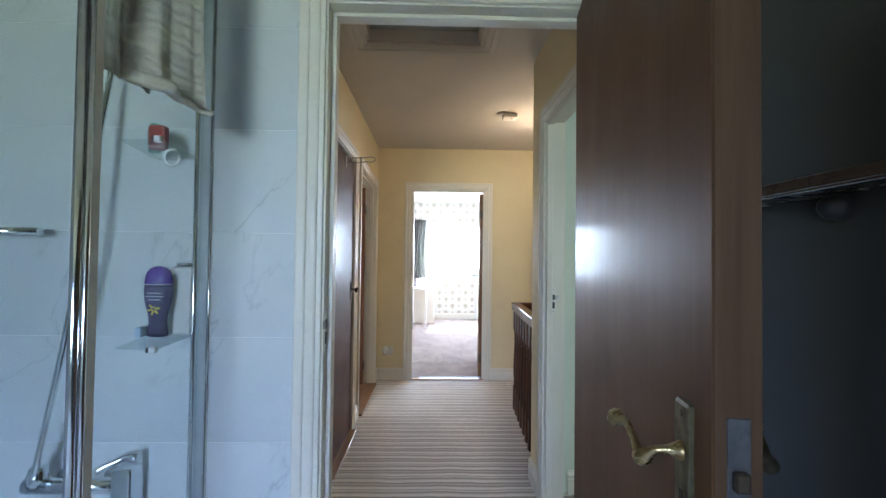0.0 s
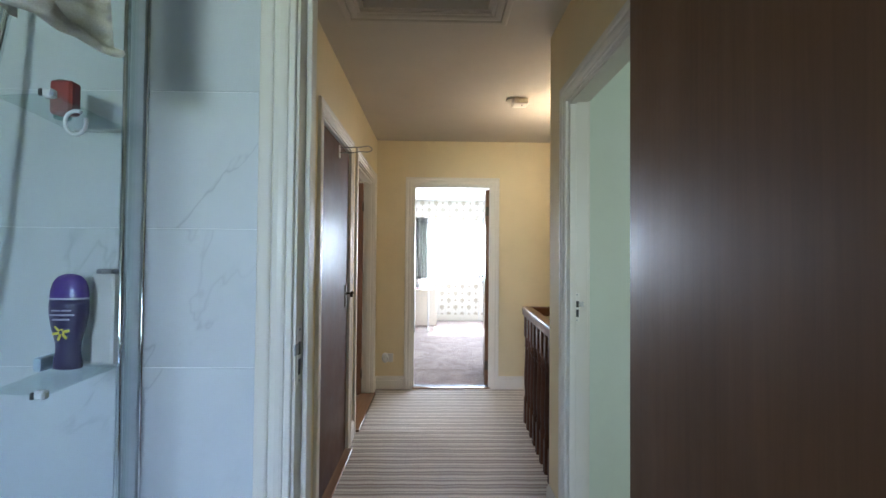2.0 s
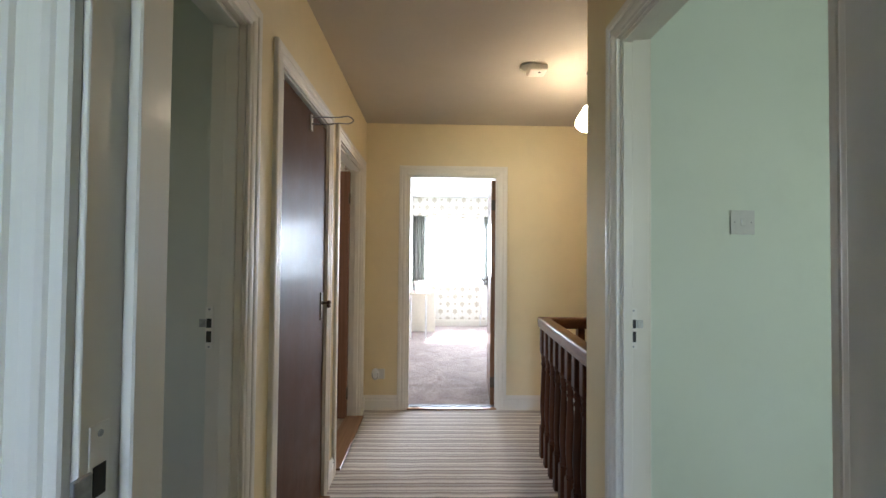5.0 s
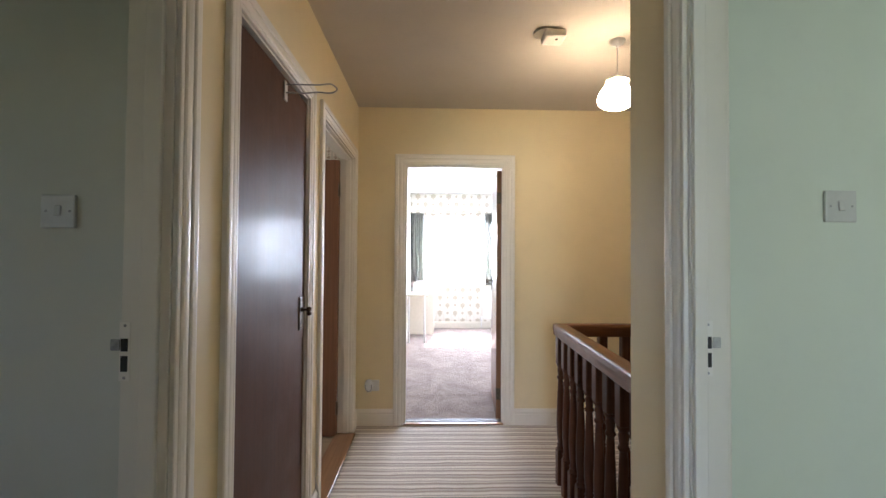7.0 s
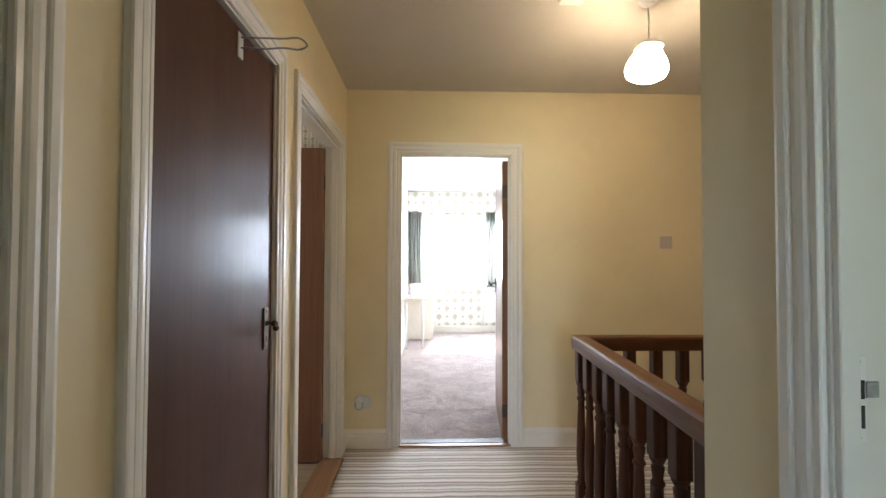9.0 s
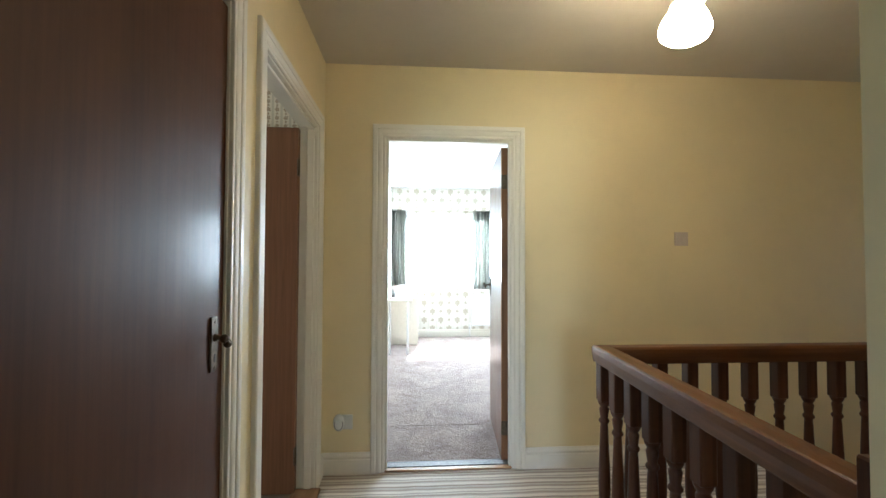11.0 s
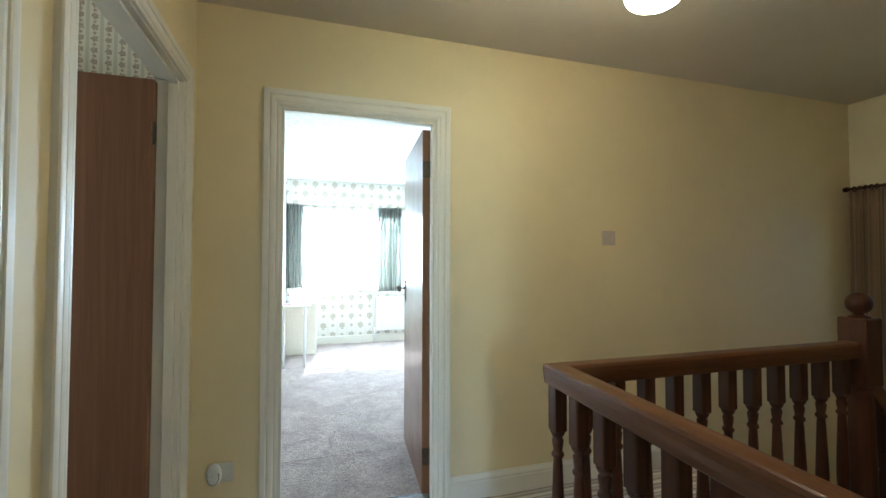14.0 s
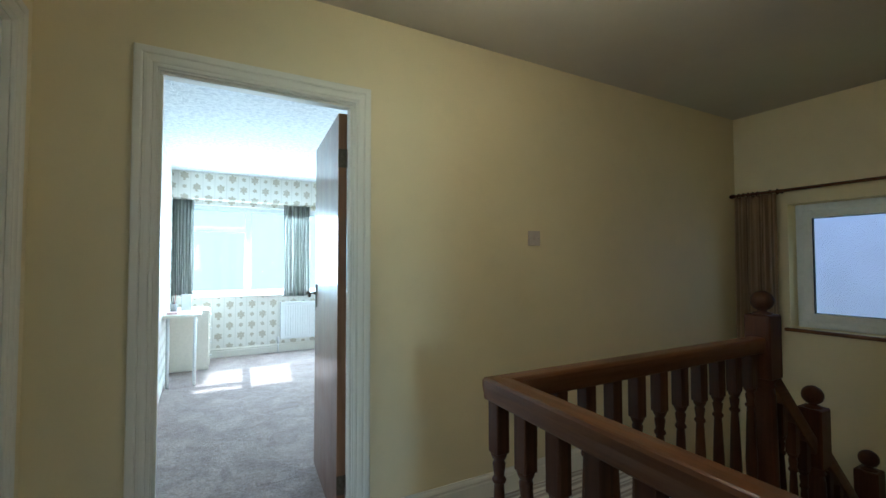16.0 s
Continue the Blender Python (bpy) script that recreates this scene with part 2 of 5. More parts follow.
CREAM = paint("cream_emulsion", (0.735, 0.625, 0.385))
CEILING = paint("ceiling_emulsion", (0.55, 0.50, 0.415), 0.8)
GREEN = paint("pale_green_emulsion", (0.715, 0.77, 0.68))
SAGE = paint("left_room_emulsion", (0.68, 0.68, 0.60))
WHITE = gloss_paint("white_gloss", (0.79, 0.76, 0.69))
TRIM = gloss_paint("cream_white_gloss", (0.74, 0.705, 0.62), 0.40, 0.10)
LOFT = paint("hatch_board", (0.45, 0.42, 0.38), 0.7)
DOORWOOD = timber("dark_door_veneer", (0.060, 0.023, 0.012), (0.094, 0.037, 0.019), 0.40, 0.10)
BATHDOOR = timber("bathroom_door_veneer", (0.100, 0.046, 0.021), (0.152, 0.072, 0.034), 0.46, 0.09)
LIPPING = timber("door_lipping", (0.058, 0.030, 0.016), (0.110, 0.062, 0.034), 0.55, 0.05)
REDLIP = timber("red_door_lipping", (0.15, 0.070, 0.034), (0.28, 0.145, 0.075), 0.45, 0.2)
SAPELE = timber("red_door_veneer", (0.130, 0.060, 0.034), (0.212, 0.104, 0.060), 0.35, 0.5)
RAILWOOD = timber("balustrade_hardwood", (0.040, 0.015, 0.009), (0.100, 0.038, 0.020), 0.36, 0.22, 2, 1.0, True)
# same hardwood as the balusters, coloured lighter for the light on the rails
RAILX = timber("lit_handrail_hardwood_x", (0.066, 0.025, 0.012), (0.155, 0.062, 0.028), 0.34, 0.35, 0)
RAILY = timber("lit_handrail_hardwood_y", (0.078, 0.030, 0.013), (0.180, 0.073, 0.031), 0.34, 0.35, 1)
OAK = timber("oak_threshold", (0.17, 0.09, 0.045), (0.31, 0.18, 0.10), 0.4, 0.3, 1)
OAKX = timber("oak_sill", (0.24, 0.12, 0.055), (0.42, 0.24, 0.12), 0.4, 0.3, 0)
CARPET, PILE = make_carpet(), make_pile()
CORK = timber("box_room_floor", (0.20, 0.15, 0.10), (0.34, 0.27, 0.19), 0.6, 0.1, 0)
TILE = make_marble()
GROUT = paint("tile_grout", (0.82, 0.84, 0.84), 0.9)
# near-black colour holds the shade that the open door leaves on this wall
SHADETILE = paint("shaded_grey_tile", (0.045, 0.044, 0.042), 0.25, 0.1)
BRASS = metal("aged_brass", (0.55, 0.42, 0.22), 0.22, 0.5)
DULLBRASS = metal("tarnished_brass", (0.17, 0.15, 0.09), 0.36, 0.5)
LOCKSTEEL = metal("lock_steel", (0.13, 0.13, 0.14), 0.42, 0.3)
# brass with shade put into its colour, for a handle facing away from light
SHADEBRASS = metal("shaded_brass", (0.11, 0.095, 0.065), 0.45, 0.4)
COVERSTRIP = metal("worn_cover_strip", (0.20, 0.19, 0.18), 0.55, 0.4)
BRONZE = metal("dark_bronze", (0.13, 0.10, 0.07), 0.35, 0.4)
CHROME = metal("chrome", (0.78, 0.80, 0.82), 0.06, 0.08)
STEEL = metal("dull_steel", (0.42, 0.42, 0.42), 0.35, 0.3)
BLACK = plastic("black_gap", (0.012, 0.011, 0.010), 0.6)
PLASTIC = plastic("white_plastic", (0.62, 0.62, 0.60))
AGEDPLATE = plastic("aged_switch_plastic", (0.54, 0.45, 0.40))
BOXPLASTIC = plastic("aged_white_plastic", (0.82, 0.76, 0.66))
PVC = plastic("white_pvc", (0.80, 0.82, 0.83), 0.3)
ENAMEL = plastic("white_enamel", (0.82, 0.83, 0.83), 0.25)
MELAMINE = plastic("cream_melamine", (0.80, 0.76, 0.66), 0.4)
PURPLE = plastic("purple_plastic", (0.10, 0.045, 0.28), 0.2)
PURPLEDARK = plastic("dark_purple_label", (0.035, 0.022, 0.085), 0.3)
YELLOW = plastic("yellow_print", (0.72, 0.58, 0.08), 0.4)
PALEPRINT = plastic("pale_print", (0.45, 0.43, 0.55), 0.4)
REDPACK = plastic("red_pack", (0.32, 0.045, 0.04), 0.4)
TEALPACK = plastic("teal_pack", (0.12, 0.32, 0.27), 0.4)
BLUEPACK = plastic("pale_blue_pack", (0.45, 0.58, 0.68), 0.3)
GLASS = make_glass("clear_glass")
PANE = make_pane("window_pane", (0.96, 0.98, 0.98))
SHOWERPANE = make_pane("shower_pane", (0.93, 0.955, 0.95))
TOWEL = make_towel()
OLIVE = make_curtain("green_striped_cloth", (0.125, 0.136, 0.118), (0.62, 0.61, 0.56), 0.075)
BEIGE = make_curtain("beige_cloth", (0.50, 0.33, 0.19), (0.62, 0.43, 0.26), 0.09)
ARTEX = make_artex()
BEDPAPER = wallpaper("rosette_wallpaper", 0, 0.139, 0.283, (0.74, 0.72, 0.66), (0.44, 0.39, 0.29), (0.58, 0.56, 0.50), 0.32)
BEDPAPER_Y = wallpaper("rosette_wallpaper_side", 1, 0.139, 0.283, (0.74, 0.72, 0.66), (0.44, 0.39, 0.29), (0.58, 0.56, 0.50), 0.32)
BOXPAPER = wallpaper("sprig_wallpaper", 0, 0.0495, 0.048, (0.68, 0.61, 0.50), (0.34, 0.25, 0.18), (0.42, 0.38, 0.31), 0.25, 0.0, 5.0, 0.13)
BOXPAPER_Y = wallpaper("sprig_wallpaper_side", 1, 0.0495, 0.048, (0.68, 0.61, 0.50), (0.34, 0.25, 0.18), (0.42, 0.38, 0.31), 0.25, 0.0, 5.0, 0.13)
SKYGLOW = make_glow("glowing_sky_board", (0.76, 0.96, 1.0), 0.55, (0.05, 0.05, 0.05))
SHADE = make_glow("lit_opal_glass", (1.0, 0.80, 0.53), 16.5)
RENDERWALL = paint("roughcast_render", (0.76, 0.64, 0.74), 0.9, 0.14, 4, 0.0)
GABLE = paint("smooth_gable_render", (0.76, 0.64, 0.74), 0.9, 0.10, 3, 0.0)
GRASS = paint("lawn", (0.07, 0.12, 0.035), 0.95, 0.35, 60, 0.6)


# ---------------------------------------------------------------- mesh helpers


def link_mesh(name, bm, material, parent=None, label="", smooth=False):
    me = bpy.data.meshes.new(name)
    bmesh.ops.recalc_face_normals(bm, faces=bm.faces)
    if smooth:
        for f in bm.faces:
            f.smooth = True
    bm.to_mesh(me)
    bm.free()
    mats = material if isinstance(material, (list, tuple)) else [material]
    for m in mats:
        me.materials.append(m)
    ob = new(name, me)
    if parent is not None:
        ob.parent = parent
    if label:
        ob["label"] = label
    return ob


def part(name, bm, material, parent, label="", smooth=False):
    return link_mesh(name, bm, material, parent, label, smooth)


def thing(name, label, category, group="", kind="", at=None):
    ob = new(name)
    ob.empty_display_size = 0.1
    if at is not None:
        ob.matrix_world = at
    return tagged(ob, label, category, group, kind)


def add_box(bm, lo, hi, bevel=0.0, m=None, mat=0, seg=1):
    c = [(a + b) / 2 for a, b in zip(lo, hi)]
    d = [max(1e-5, abs(b - a)) for a, b in zip(lo, hi)]
    geo = bmesh.ops.create_cube(bm, size=1.0, matrix=Matrix.Translation(c) @ Matrix.Diagonal((*d, 1)))
    verts = geo["verts"]
    if bevel > 0:
        edges = list({e for v in verts for e in v.link_edges})
        out = bmesh.ops.bevel(bm, geom=edges, offset=bevel, segments=seg, affect="EDGES", profile=0.6)
        verts = list({v for f in out["faces"] for v in f.verts} | {v for v in verts if v.is_valid})
    if m is not None:
        bmesh.ops.transform(bm, matrix=m, verts=verts)
    if mat:
        for f in {f for v in verts for f in v.link_faces}:
            f.material_index = mat
    return verts


def box(lo, hi, bevel=0.0, m=None, seg=1):
    bm = bmesh.new()
    add_box(bm, lo, hi, bevel, m, 0, seg)
    return bm


def add_lathe(bm, profile, n=16, m=None, cap=True):
    """Turned shape: profile of (radius, z)."""
    rings = []
    for r, z in profile:
        rings.append([bm.verts.new((r * math.cos(2 * math.pi * k / n), r * math.sin(2 * math.pi * k / n), z)) for k in range(n)])
    for a, b in zip(rings, rings[1:]):
        for k in range(n):
            f = bm.faces.new((a[k], a[(k + 1) % n], b[(k + 1) % n], b[k]))
            f.smooth = True
    if cap:
        bm.faces.new(rings[0][::-1])
        bm.faces.new(rings[-1])
    if m is not None:
        bmesh.ops.transform(bm, matrix=m, verts=[v for r in rings for v in r])
    return bm


def lathe(profile, n=16, m=None, cap=True):
    return add_lathe(bmesh.new(), profile, n, m, cap)


def add_tube(bm, pts, r, n=10):
    """A round rod along a polyline; r is one radius or one for each point."""
    pts = [Vector(p) for p in pts]
    rs = [r] * len(pts) if isinstance(r, (int, float)) else r
    rings, side = [], None
    for i, p in enumerate(pts):
        d = (pts[min(i + 1, len(pts) - 1)] - pts[max(i - 1, 0)]).normalized()
        if side is None:
            side = d.orthogonal().normalized()
        side = (side - d * side.dot(d)).normalized()
        up = d.cross(side)
        rings.append([bm.verts.new(p + rs[i] * (math.cos(2 * math.pi * k / n) * side + math.sin(2 * math.pi * k / n) * up)) for k in range(n)])
    for a, b in zip(rings, rings[1:]):
        for k in range(n):
            f = bm.faces.new((a[k], a[(k + 1) % n], b[(k + 1) % n], b[k]))
            f.smooth = True
    bm.faces.new(rings[0][::-1])
    bm.faces.new(rings[-1])
    return bm


def tube(pts, r, n=10):
    return add_tube(bmesh.new(), pts, r, n)


def smooth_line(pts, k=6):
    """Catmull-Rom through the points."""
    p = [Vector(a) for a in pts]
    p = [2 * p[0] - p[1]] + p + [2 * p[-1] - p[-2]]
    out = []
    for i in range(1, len(p) - 2):
        for j in range(k):
            t = j / k
            a, b, c, d = p[i - 1], p[i], p[i + 1], p[i + 2]
            out.append(0.5 * ((2 * b) + (c - a) * t + (2 * a - 5 * b + 4 * c - d) * t * t + (3 * b - a - 3 * c + d) * t ** 3))
    return out + [p[-2]]


def profile_run(profile, a, b, out, up, start=0.0, end=0.0):
    """Moulding: profile of (w, d), w along up and d along out, run from a to b; start, end: mitre shift of each end along the run for each unit of w."""
    bm = bmesh.new()
    a, b, out, up = Vector(a), Vector(b), Vector(out), Vector(up)
    run = (b - a).normalized()
    ra = [bm.verts.new(a + up * w + out * d - run * (start * w)) for w, d in profile]
    rb = [bm.verts.new(b + up * w + out * d + run * (end * w)) for w, d in profile]
    n = len(profile)
    for k in range(n):
        bm.faces.new((ra[k], ra[(k + 1) % n], rb[(k + 1) % n], rb[k]))
    bm.faces.new(ra[::-1])
    bm.faces.new(rb)
    return bm


ARCHITRAVE = [(0, 0), (0, 0.009), (0.002, 0.0115), (0.012, 0.012), (0.0145, 0.0095), (0.017, 0.0125), (0.022, 0.0150), (0.032, 0.0165), (0.042, 0.0155), (0.0455, 0.0125),
              (0.048, 0.0165), (0.052, 0.0185), (0.066, 0.0190), (0.073, 0.0180), (0.076, 0.0140), (0.076, 0)]
SKIRTING = [(0, 0), (0, 0.016), (0.082, 0.016), (0.086, 0.013), (0.092, 0.013), (0.100, 0.016), (0.110, 0.012), (0.118, 0.007), (0.124, 0.006), (0.124, 0)]


def wall(name, axis, lo, hi, a0, a1, z0, z1, holes, mats, label):
    """A wall across lo..hi of its thickness axis, running a0..a1; holes are (a, b, z_low, z_high); mats: (low side, high side, rest)."""
    bm = bmesh.new()
    cuts = sorted({a0, a1, *[h[0] for h in holes], *[h[1] for h in holes]})
    for p, q in zip(cuts, cuts[1:]):
        inside = [h for h in holes if h[0] <= p and q <= h[1]]
        spans = [(z0, z1)] if not inside else [(z0, inside[0][2]), (inside[0][3], z1)]
        for u, v in spans:
            if v - u < 1e-4:
                continue
            if axis == "y":
                add_box(bm, (p, lo, u), (q, hi, v))
            else:
                add_box(bm, (lo, p, u), (hi, q, v))
    bmesh.ops.remove_doubles(bm, verts=bm.verts, dist=1e-5)
    seen = {}
    for f in bm.faces:
        key = tuple(round(c, 4) for c in f.calc_center_median())
        seen.setdefault(key, []).append(f)
    bmesh.ops.delete(bm, geom=[f for fs in seen.values() if len(fs) > 1 for f in fs], context="FACES_ONLY")
    k = 1 if axis == "y" else 0
    for f in bm.faces:
        f.normal_update()
        c = f.calc_center_median()[k]
        f.material_index = 0 if abs(c - lo) < 1e-4 else 1 if abs(c - hi) < 1e-4 else 2
    ob = link_mesh(name, bm, list(mats))
    return tagged(ob, label, "wall", kind="structure")


def slab(name, lo, hi, material, label, category):
    return tagged(link_mesh(name, box(lo, hi), material), label, category, kind="structure")


# ---------------------------------------------------------------- the structure
CEIL = 2.46
LEFT, RIGHT, FAR = -0.81, 0.378, 4.44
EAST = 3.60

# floors
slab("floor_landing", (LEFT, 1.12, -0.20), (0.56, FAR + 0.02, 0.0), CARPET, "striped cream and taupe woven landing carpet", "carpet")
slab("floor_landing_strip", (0.56, 3.52, -0.20), (2.10, FAR + 0.02, 0.0), CARPET, "striped carpet beside the stair balustrade", "carpet")
slab("floor_bathroom", (-1.75, -3.60, -0.20), (0.62, 1.12, -0.004), GROUT, "pale bathroom floor", "floor")
slab("floor_bedroom", (-0.62, FAR + 0.02, -0.20), (3.30, 9.10, 0.004), PILE, "brown deep-pile bedroom carpet, trodden", "carpet")
slab("floor_left_room", (-3.90, -1.30, -0.20), (LEFT - 0.002, 2.20, -0.006), PILE, "brown carpet of the side room", "carpet")
slab("floor_right_room", (0.56, -1.30, -0.20), (3.50, 2.20, -0.006), PILE, "brown carpet of the green room", "carpet")
slab("floor_box_room", (-3.40, 2.30, -0.20), (LEFT - 0.002, 6.00, -0.006), CORK, "brown wooden floor of the wallpapered room", "floor")

# ceilings
HX0, HX1, HY0, HY1 = -0.585, 0.03, 1.45, 2.13
bm = bmesh.new()
for lo, hi in (((-0.95, 1.06), (HX0, 4.5)), ((HX1, 1.06), (EAST + 0.1, 4.5)), ((HX0, 1.06), (HX1, HY0)), ((HX0, HY1), (HX1, 4.5))):
    add_box(bm, (*lo, CEIL), (*hi, CEIL + 0.12))
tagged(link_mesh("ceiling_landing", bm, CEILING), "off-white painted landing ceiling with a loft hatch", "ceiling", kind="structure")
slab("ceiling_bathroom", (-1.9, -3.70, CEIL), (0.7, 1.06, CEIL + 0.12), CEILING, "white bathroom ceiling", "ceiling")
slab("ceiling_bedroom", (-0.76, 4.5, CEIL + 0.002), (3.4, 9.2, CEIL + 0.12), ARTEX, "white stippled bedroom ceiling", "ceiling")
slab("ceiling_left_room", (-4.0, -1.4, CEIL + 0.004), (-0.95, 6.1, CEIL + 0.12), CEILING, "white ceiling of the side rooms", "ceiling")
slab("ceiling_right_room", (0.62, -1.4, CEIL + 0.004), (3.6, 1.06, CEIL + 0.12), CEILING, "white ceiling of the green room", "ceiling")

# walls
BX0, BX1 = -0.545, 0.285      # bathroom doorway
FX0, FX1 = -0.457, 0.350      # bedroom doorway
DH = 2.030                    # head of the doorways
BDH = 2.052                   # head of the bathroom doorway
L0, L1 = 1.26, 2.045          # left room doorway
C0, C1 = 2.322, 3.085         # cupboard doorway
S0, S1 = 3.345, 4.275         # wallpapered room doorway
R0, R1 = 1.30, 2.085          # green room doorway
wall("wall_bathroom_door", "y", 1.06, 1.18, -1.75, RIGHT, 0, CEIL, [(BX0, BX1, 0, BDH)], (GROUT, CREAM, CREAM), "bathroom wall around the door, tiled on one side")
wall("wall_bathroom_right", "x", 0.62, 0.72, -3.60, 1.06, 0, CEIL, [], (SHADETILE, GREEN, PVC), "grey bathroom wall behind the door, darkened in colour for its shade")
wall("wall_bathroom_back", "y", -3.70, -3.60, -1.87, 0.72, 0, CEIL, [(-1.28, -0.32, 1.03, 1.99)], (RENDERWALL, TILE, PVC), "pale tiled bathroom wall")
wall("wall_bathroom_left", "x", -1.87, -1.75, -3.60, 1.18, 0, CEIL, [], (SAGE, TILE, GROUT), "pale tiled shower wall")
wall("wall_landing_left", "x", -0.915, LEFT, 1.18, FAR + 0.10, 0, CEIL, [(L0, L1, 0, DH), (C0, C1, 0, DH), (S0, S1, 0, DH)], (SAGE, CREAM, CREAM), "cream landing wall with three doorways")
wall("wall_landing_right", "x", RIGHT, 0.47, 1.06, 2.374, 0, CEIL, [(R0, R1, 0, DH)], (CREAM, GREEN, CREAM), "cream landing wall with the green room doorway")
wall("wall_stairwell_near", "y", 2.204, 2.374, 0.47, EAST + 0.12, -2.6, CEIL, [], (GREEN, CREAM, CREAM), "cream stairwell wall")
wall("wall_bedroom_door", "y", FAR, FAR + 0.10, LEFT, EAST + 0.12, 0, CEIL, [(FX0, FX1, 0, DH)], (CREAM, BEDPAPER, CREAM), "cream landing wall with the bedroom doorway")
wall("wall_stair_far_lower", "y", FAR, FAR + 0.10, 0.56, EAST + 0.12, -2.6, 0, [], (CREAM, CREAM, CREAM), "cream wall of the lower stair")
WY0, WY1, WZ0, WZ1 = 2.95, 4.07, 0.775, 1.705
wall("wall_stair_window", "x", EAST, EAST + 0.28, 2.204, FAR + 0.10, -2.6, CEIL, [(WY0, WY1, WZ0, WZ1)], (CREAM, RENDERWALL, CREAM), "cream stair wall with a window")
wall("wall_bedroom_left", "x", -0.76, -0.62, FAR + 0.10, 9.10, 0, CEIL, [], (BOXPAPER_Y, BEDPAPER_Y, CREAM), "rosette-papered bedroom wall")
wall("wall_bedroom_right", "x", 3.30, 3.42, FAR + 0.10, 9.10, 0, CEIL, [], (BEDPAPER_Y, RENDERWALL, CREAM), "rosette-papered bedroom wall")
VX0, VX1, VZ0, VZ1 = -0.50, 2.45, 0.83, 2.06
wall("wall_bedroom_window", "y", 9.10, 9.38, -0.76, 3.42, 0, CEIL, [(VX0, VX1, VZ0, VZ1)], (BEDPAPER, RENDERWALL, PVC), "rosette-papered bedroom window wall")
wall("wall_left_room_far", "y", 2.20, 2.30, -3.90, -0.915, 0, CEIL, [], (SAGE, BOXPAPER, SAGE), "pale wall of the side room with a light switch")
wall("wall_left_room_back", "y", -1.40, -1.30, -3.90, -1.87, 0, CEIL, [], (RENDERWALL, SAGE, SAGE), "pale side room wall")
wall("wall_left_room_window", "x", -4.0, -3.90, -1.40, 2.30, 0, CEIL, [(-0.52, 1.12, 0.93, 2.07)], (RENDERWALL, SAGE, SAGE), "pale side room window wall")
wall("wall_right_room_back", "y", -1.40, -1.30, 0.72, 3.60, 0, CEIL, [(1.15, 2.05, 0.93, 2.07)], (RENDERWALL, GREEN, GREEN), "pale green room wall")
wall("wall_right_room_window", "x", 3.50, 3.60, -1.30, 2.204, 0, CEIL, [], (GREEN, RENDERWALL, GREEN), "pale green room window wall")
wall("wall_box_room_far", "y", 4.345, 4.44, -3.40, -0.915, 0, CEIL, [], (BOXPAPER, RENDERWALL, CREAM), "sprig-papered wall")
wall("wall_box_room_left", "x", -3.50, -3.40, 2.30, 4.44, 0, CEIL, [(3.03, 3.97, 0.93, 2.07)], (RENDERWALL, BOXPAPER_Y, CREAM), "sprig-papered wall")
wall("wall_cupboard_back", "x", -1.60, -1.55, 2.30, 3.30, 0, CEIL, [], (BOXPAPER_Y, CREAM, CREAM), "cupboard back wall")
wall("wall_cupboard_side", "y", 3.20, 3.30, -1.55, -0.915, 0, CEIL, [], (CREAM, BOXPAPER, CREAM), "cupboard side wall")
slab("floor_hall_below", (0.40, 2.2, -2.72), (3.9, 4.6, -2.60), CARPET, "striped carpet of the hall below", "carpet")
wall("wall_hall_below", "x", 0.44, 0.56, 2.374, FAR, -2.6, -0.20, [], (CREAM, CREAM, CREAM), "cream wall of the hall below")


# ---------------------------------------------------------------- joinery: linings, architraves, skirtings


def doorway(name, axis, lo, hi, a0, a1, faces, label, stop_at, head=DH):
    """Lining, stops and architraves of one doorway. The wall spans lo..hi; the opening a0..a1; faces: which sides carry architraves; stop_at: span of the stop across the wall."""
    base = thing(name, label, "door frame", kind="structure")
    t = 0.018

    def put(a, b, c, d, z0, z1, nm, bevel=0.001):
        lo3, hi3 = ((a, c, z0), (b, d, z1)) if axis == "y" else ((c, a, z0), (d, b, z1))
        part(nm, box(lo3, hi3, bevel), TRIM, base)

    put(a0, a0 + t, lo + 0.001, hi - 0.001, 0.002, head, "jamb")
    put(a1 - t, a1, lo + 0.001, hi - 0.001, 0.002, head, "jamb")
    put(a0 + t, a1 - t, lo + 0.001, hi - 0.001, head - t, head - 0.0005, "head_lining")
    s0, s1 = stop_at
    put(a0 + t, a0 + t + 0.013, s0, s1, 0.002, head - t - 0.014, "door_stop", 0.002)
    put(a1 - t - 0.013, a1 - t, s0, s1, 0.002, head - t - 0.014, "door_stop", 0.002)
    put(a0 + t, a1 - t, s0, s1, head - t - 0.013, head - t - 0.0005, "door_stop", 0.002)
    for side in faces:
        at = lo if side < 0 else hi
        g = 0.006
        if axis == "y":
            out, pt, ux = (0, side, 0), (lambda a, z: (a, at, z)), (1, 0, 0)
        else:
            out, pt, ux = (side, 0, 0), (lambda a, z: (at, a, z)), (0, 1, 0)
        neg = tuple(-c for c in ux)
        in0, in1, top = a0 + t - g, a1 - t + g, head - t + g
        part("architrave", profile_run(ARCHITRAVE, pt(in0, 0.002), pt(in0, top), out, neg, 0, 1), TRIM, base)
        part("architrave", profile_run(ARCHITRAVE, pt(in1, 0.002), pt(in1, top), out, ux, 0, 1), TRIM, base)
        part("architrave", profile_run(ARCHITRAVE, pt(in0, top), pt(in1, top), out, (0, 0, 1), 1, 1), TRIM, base)
    return base


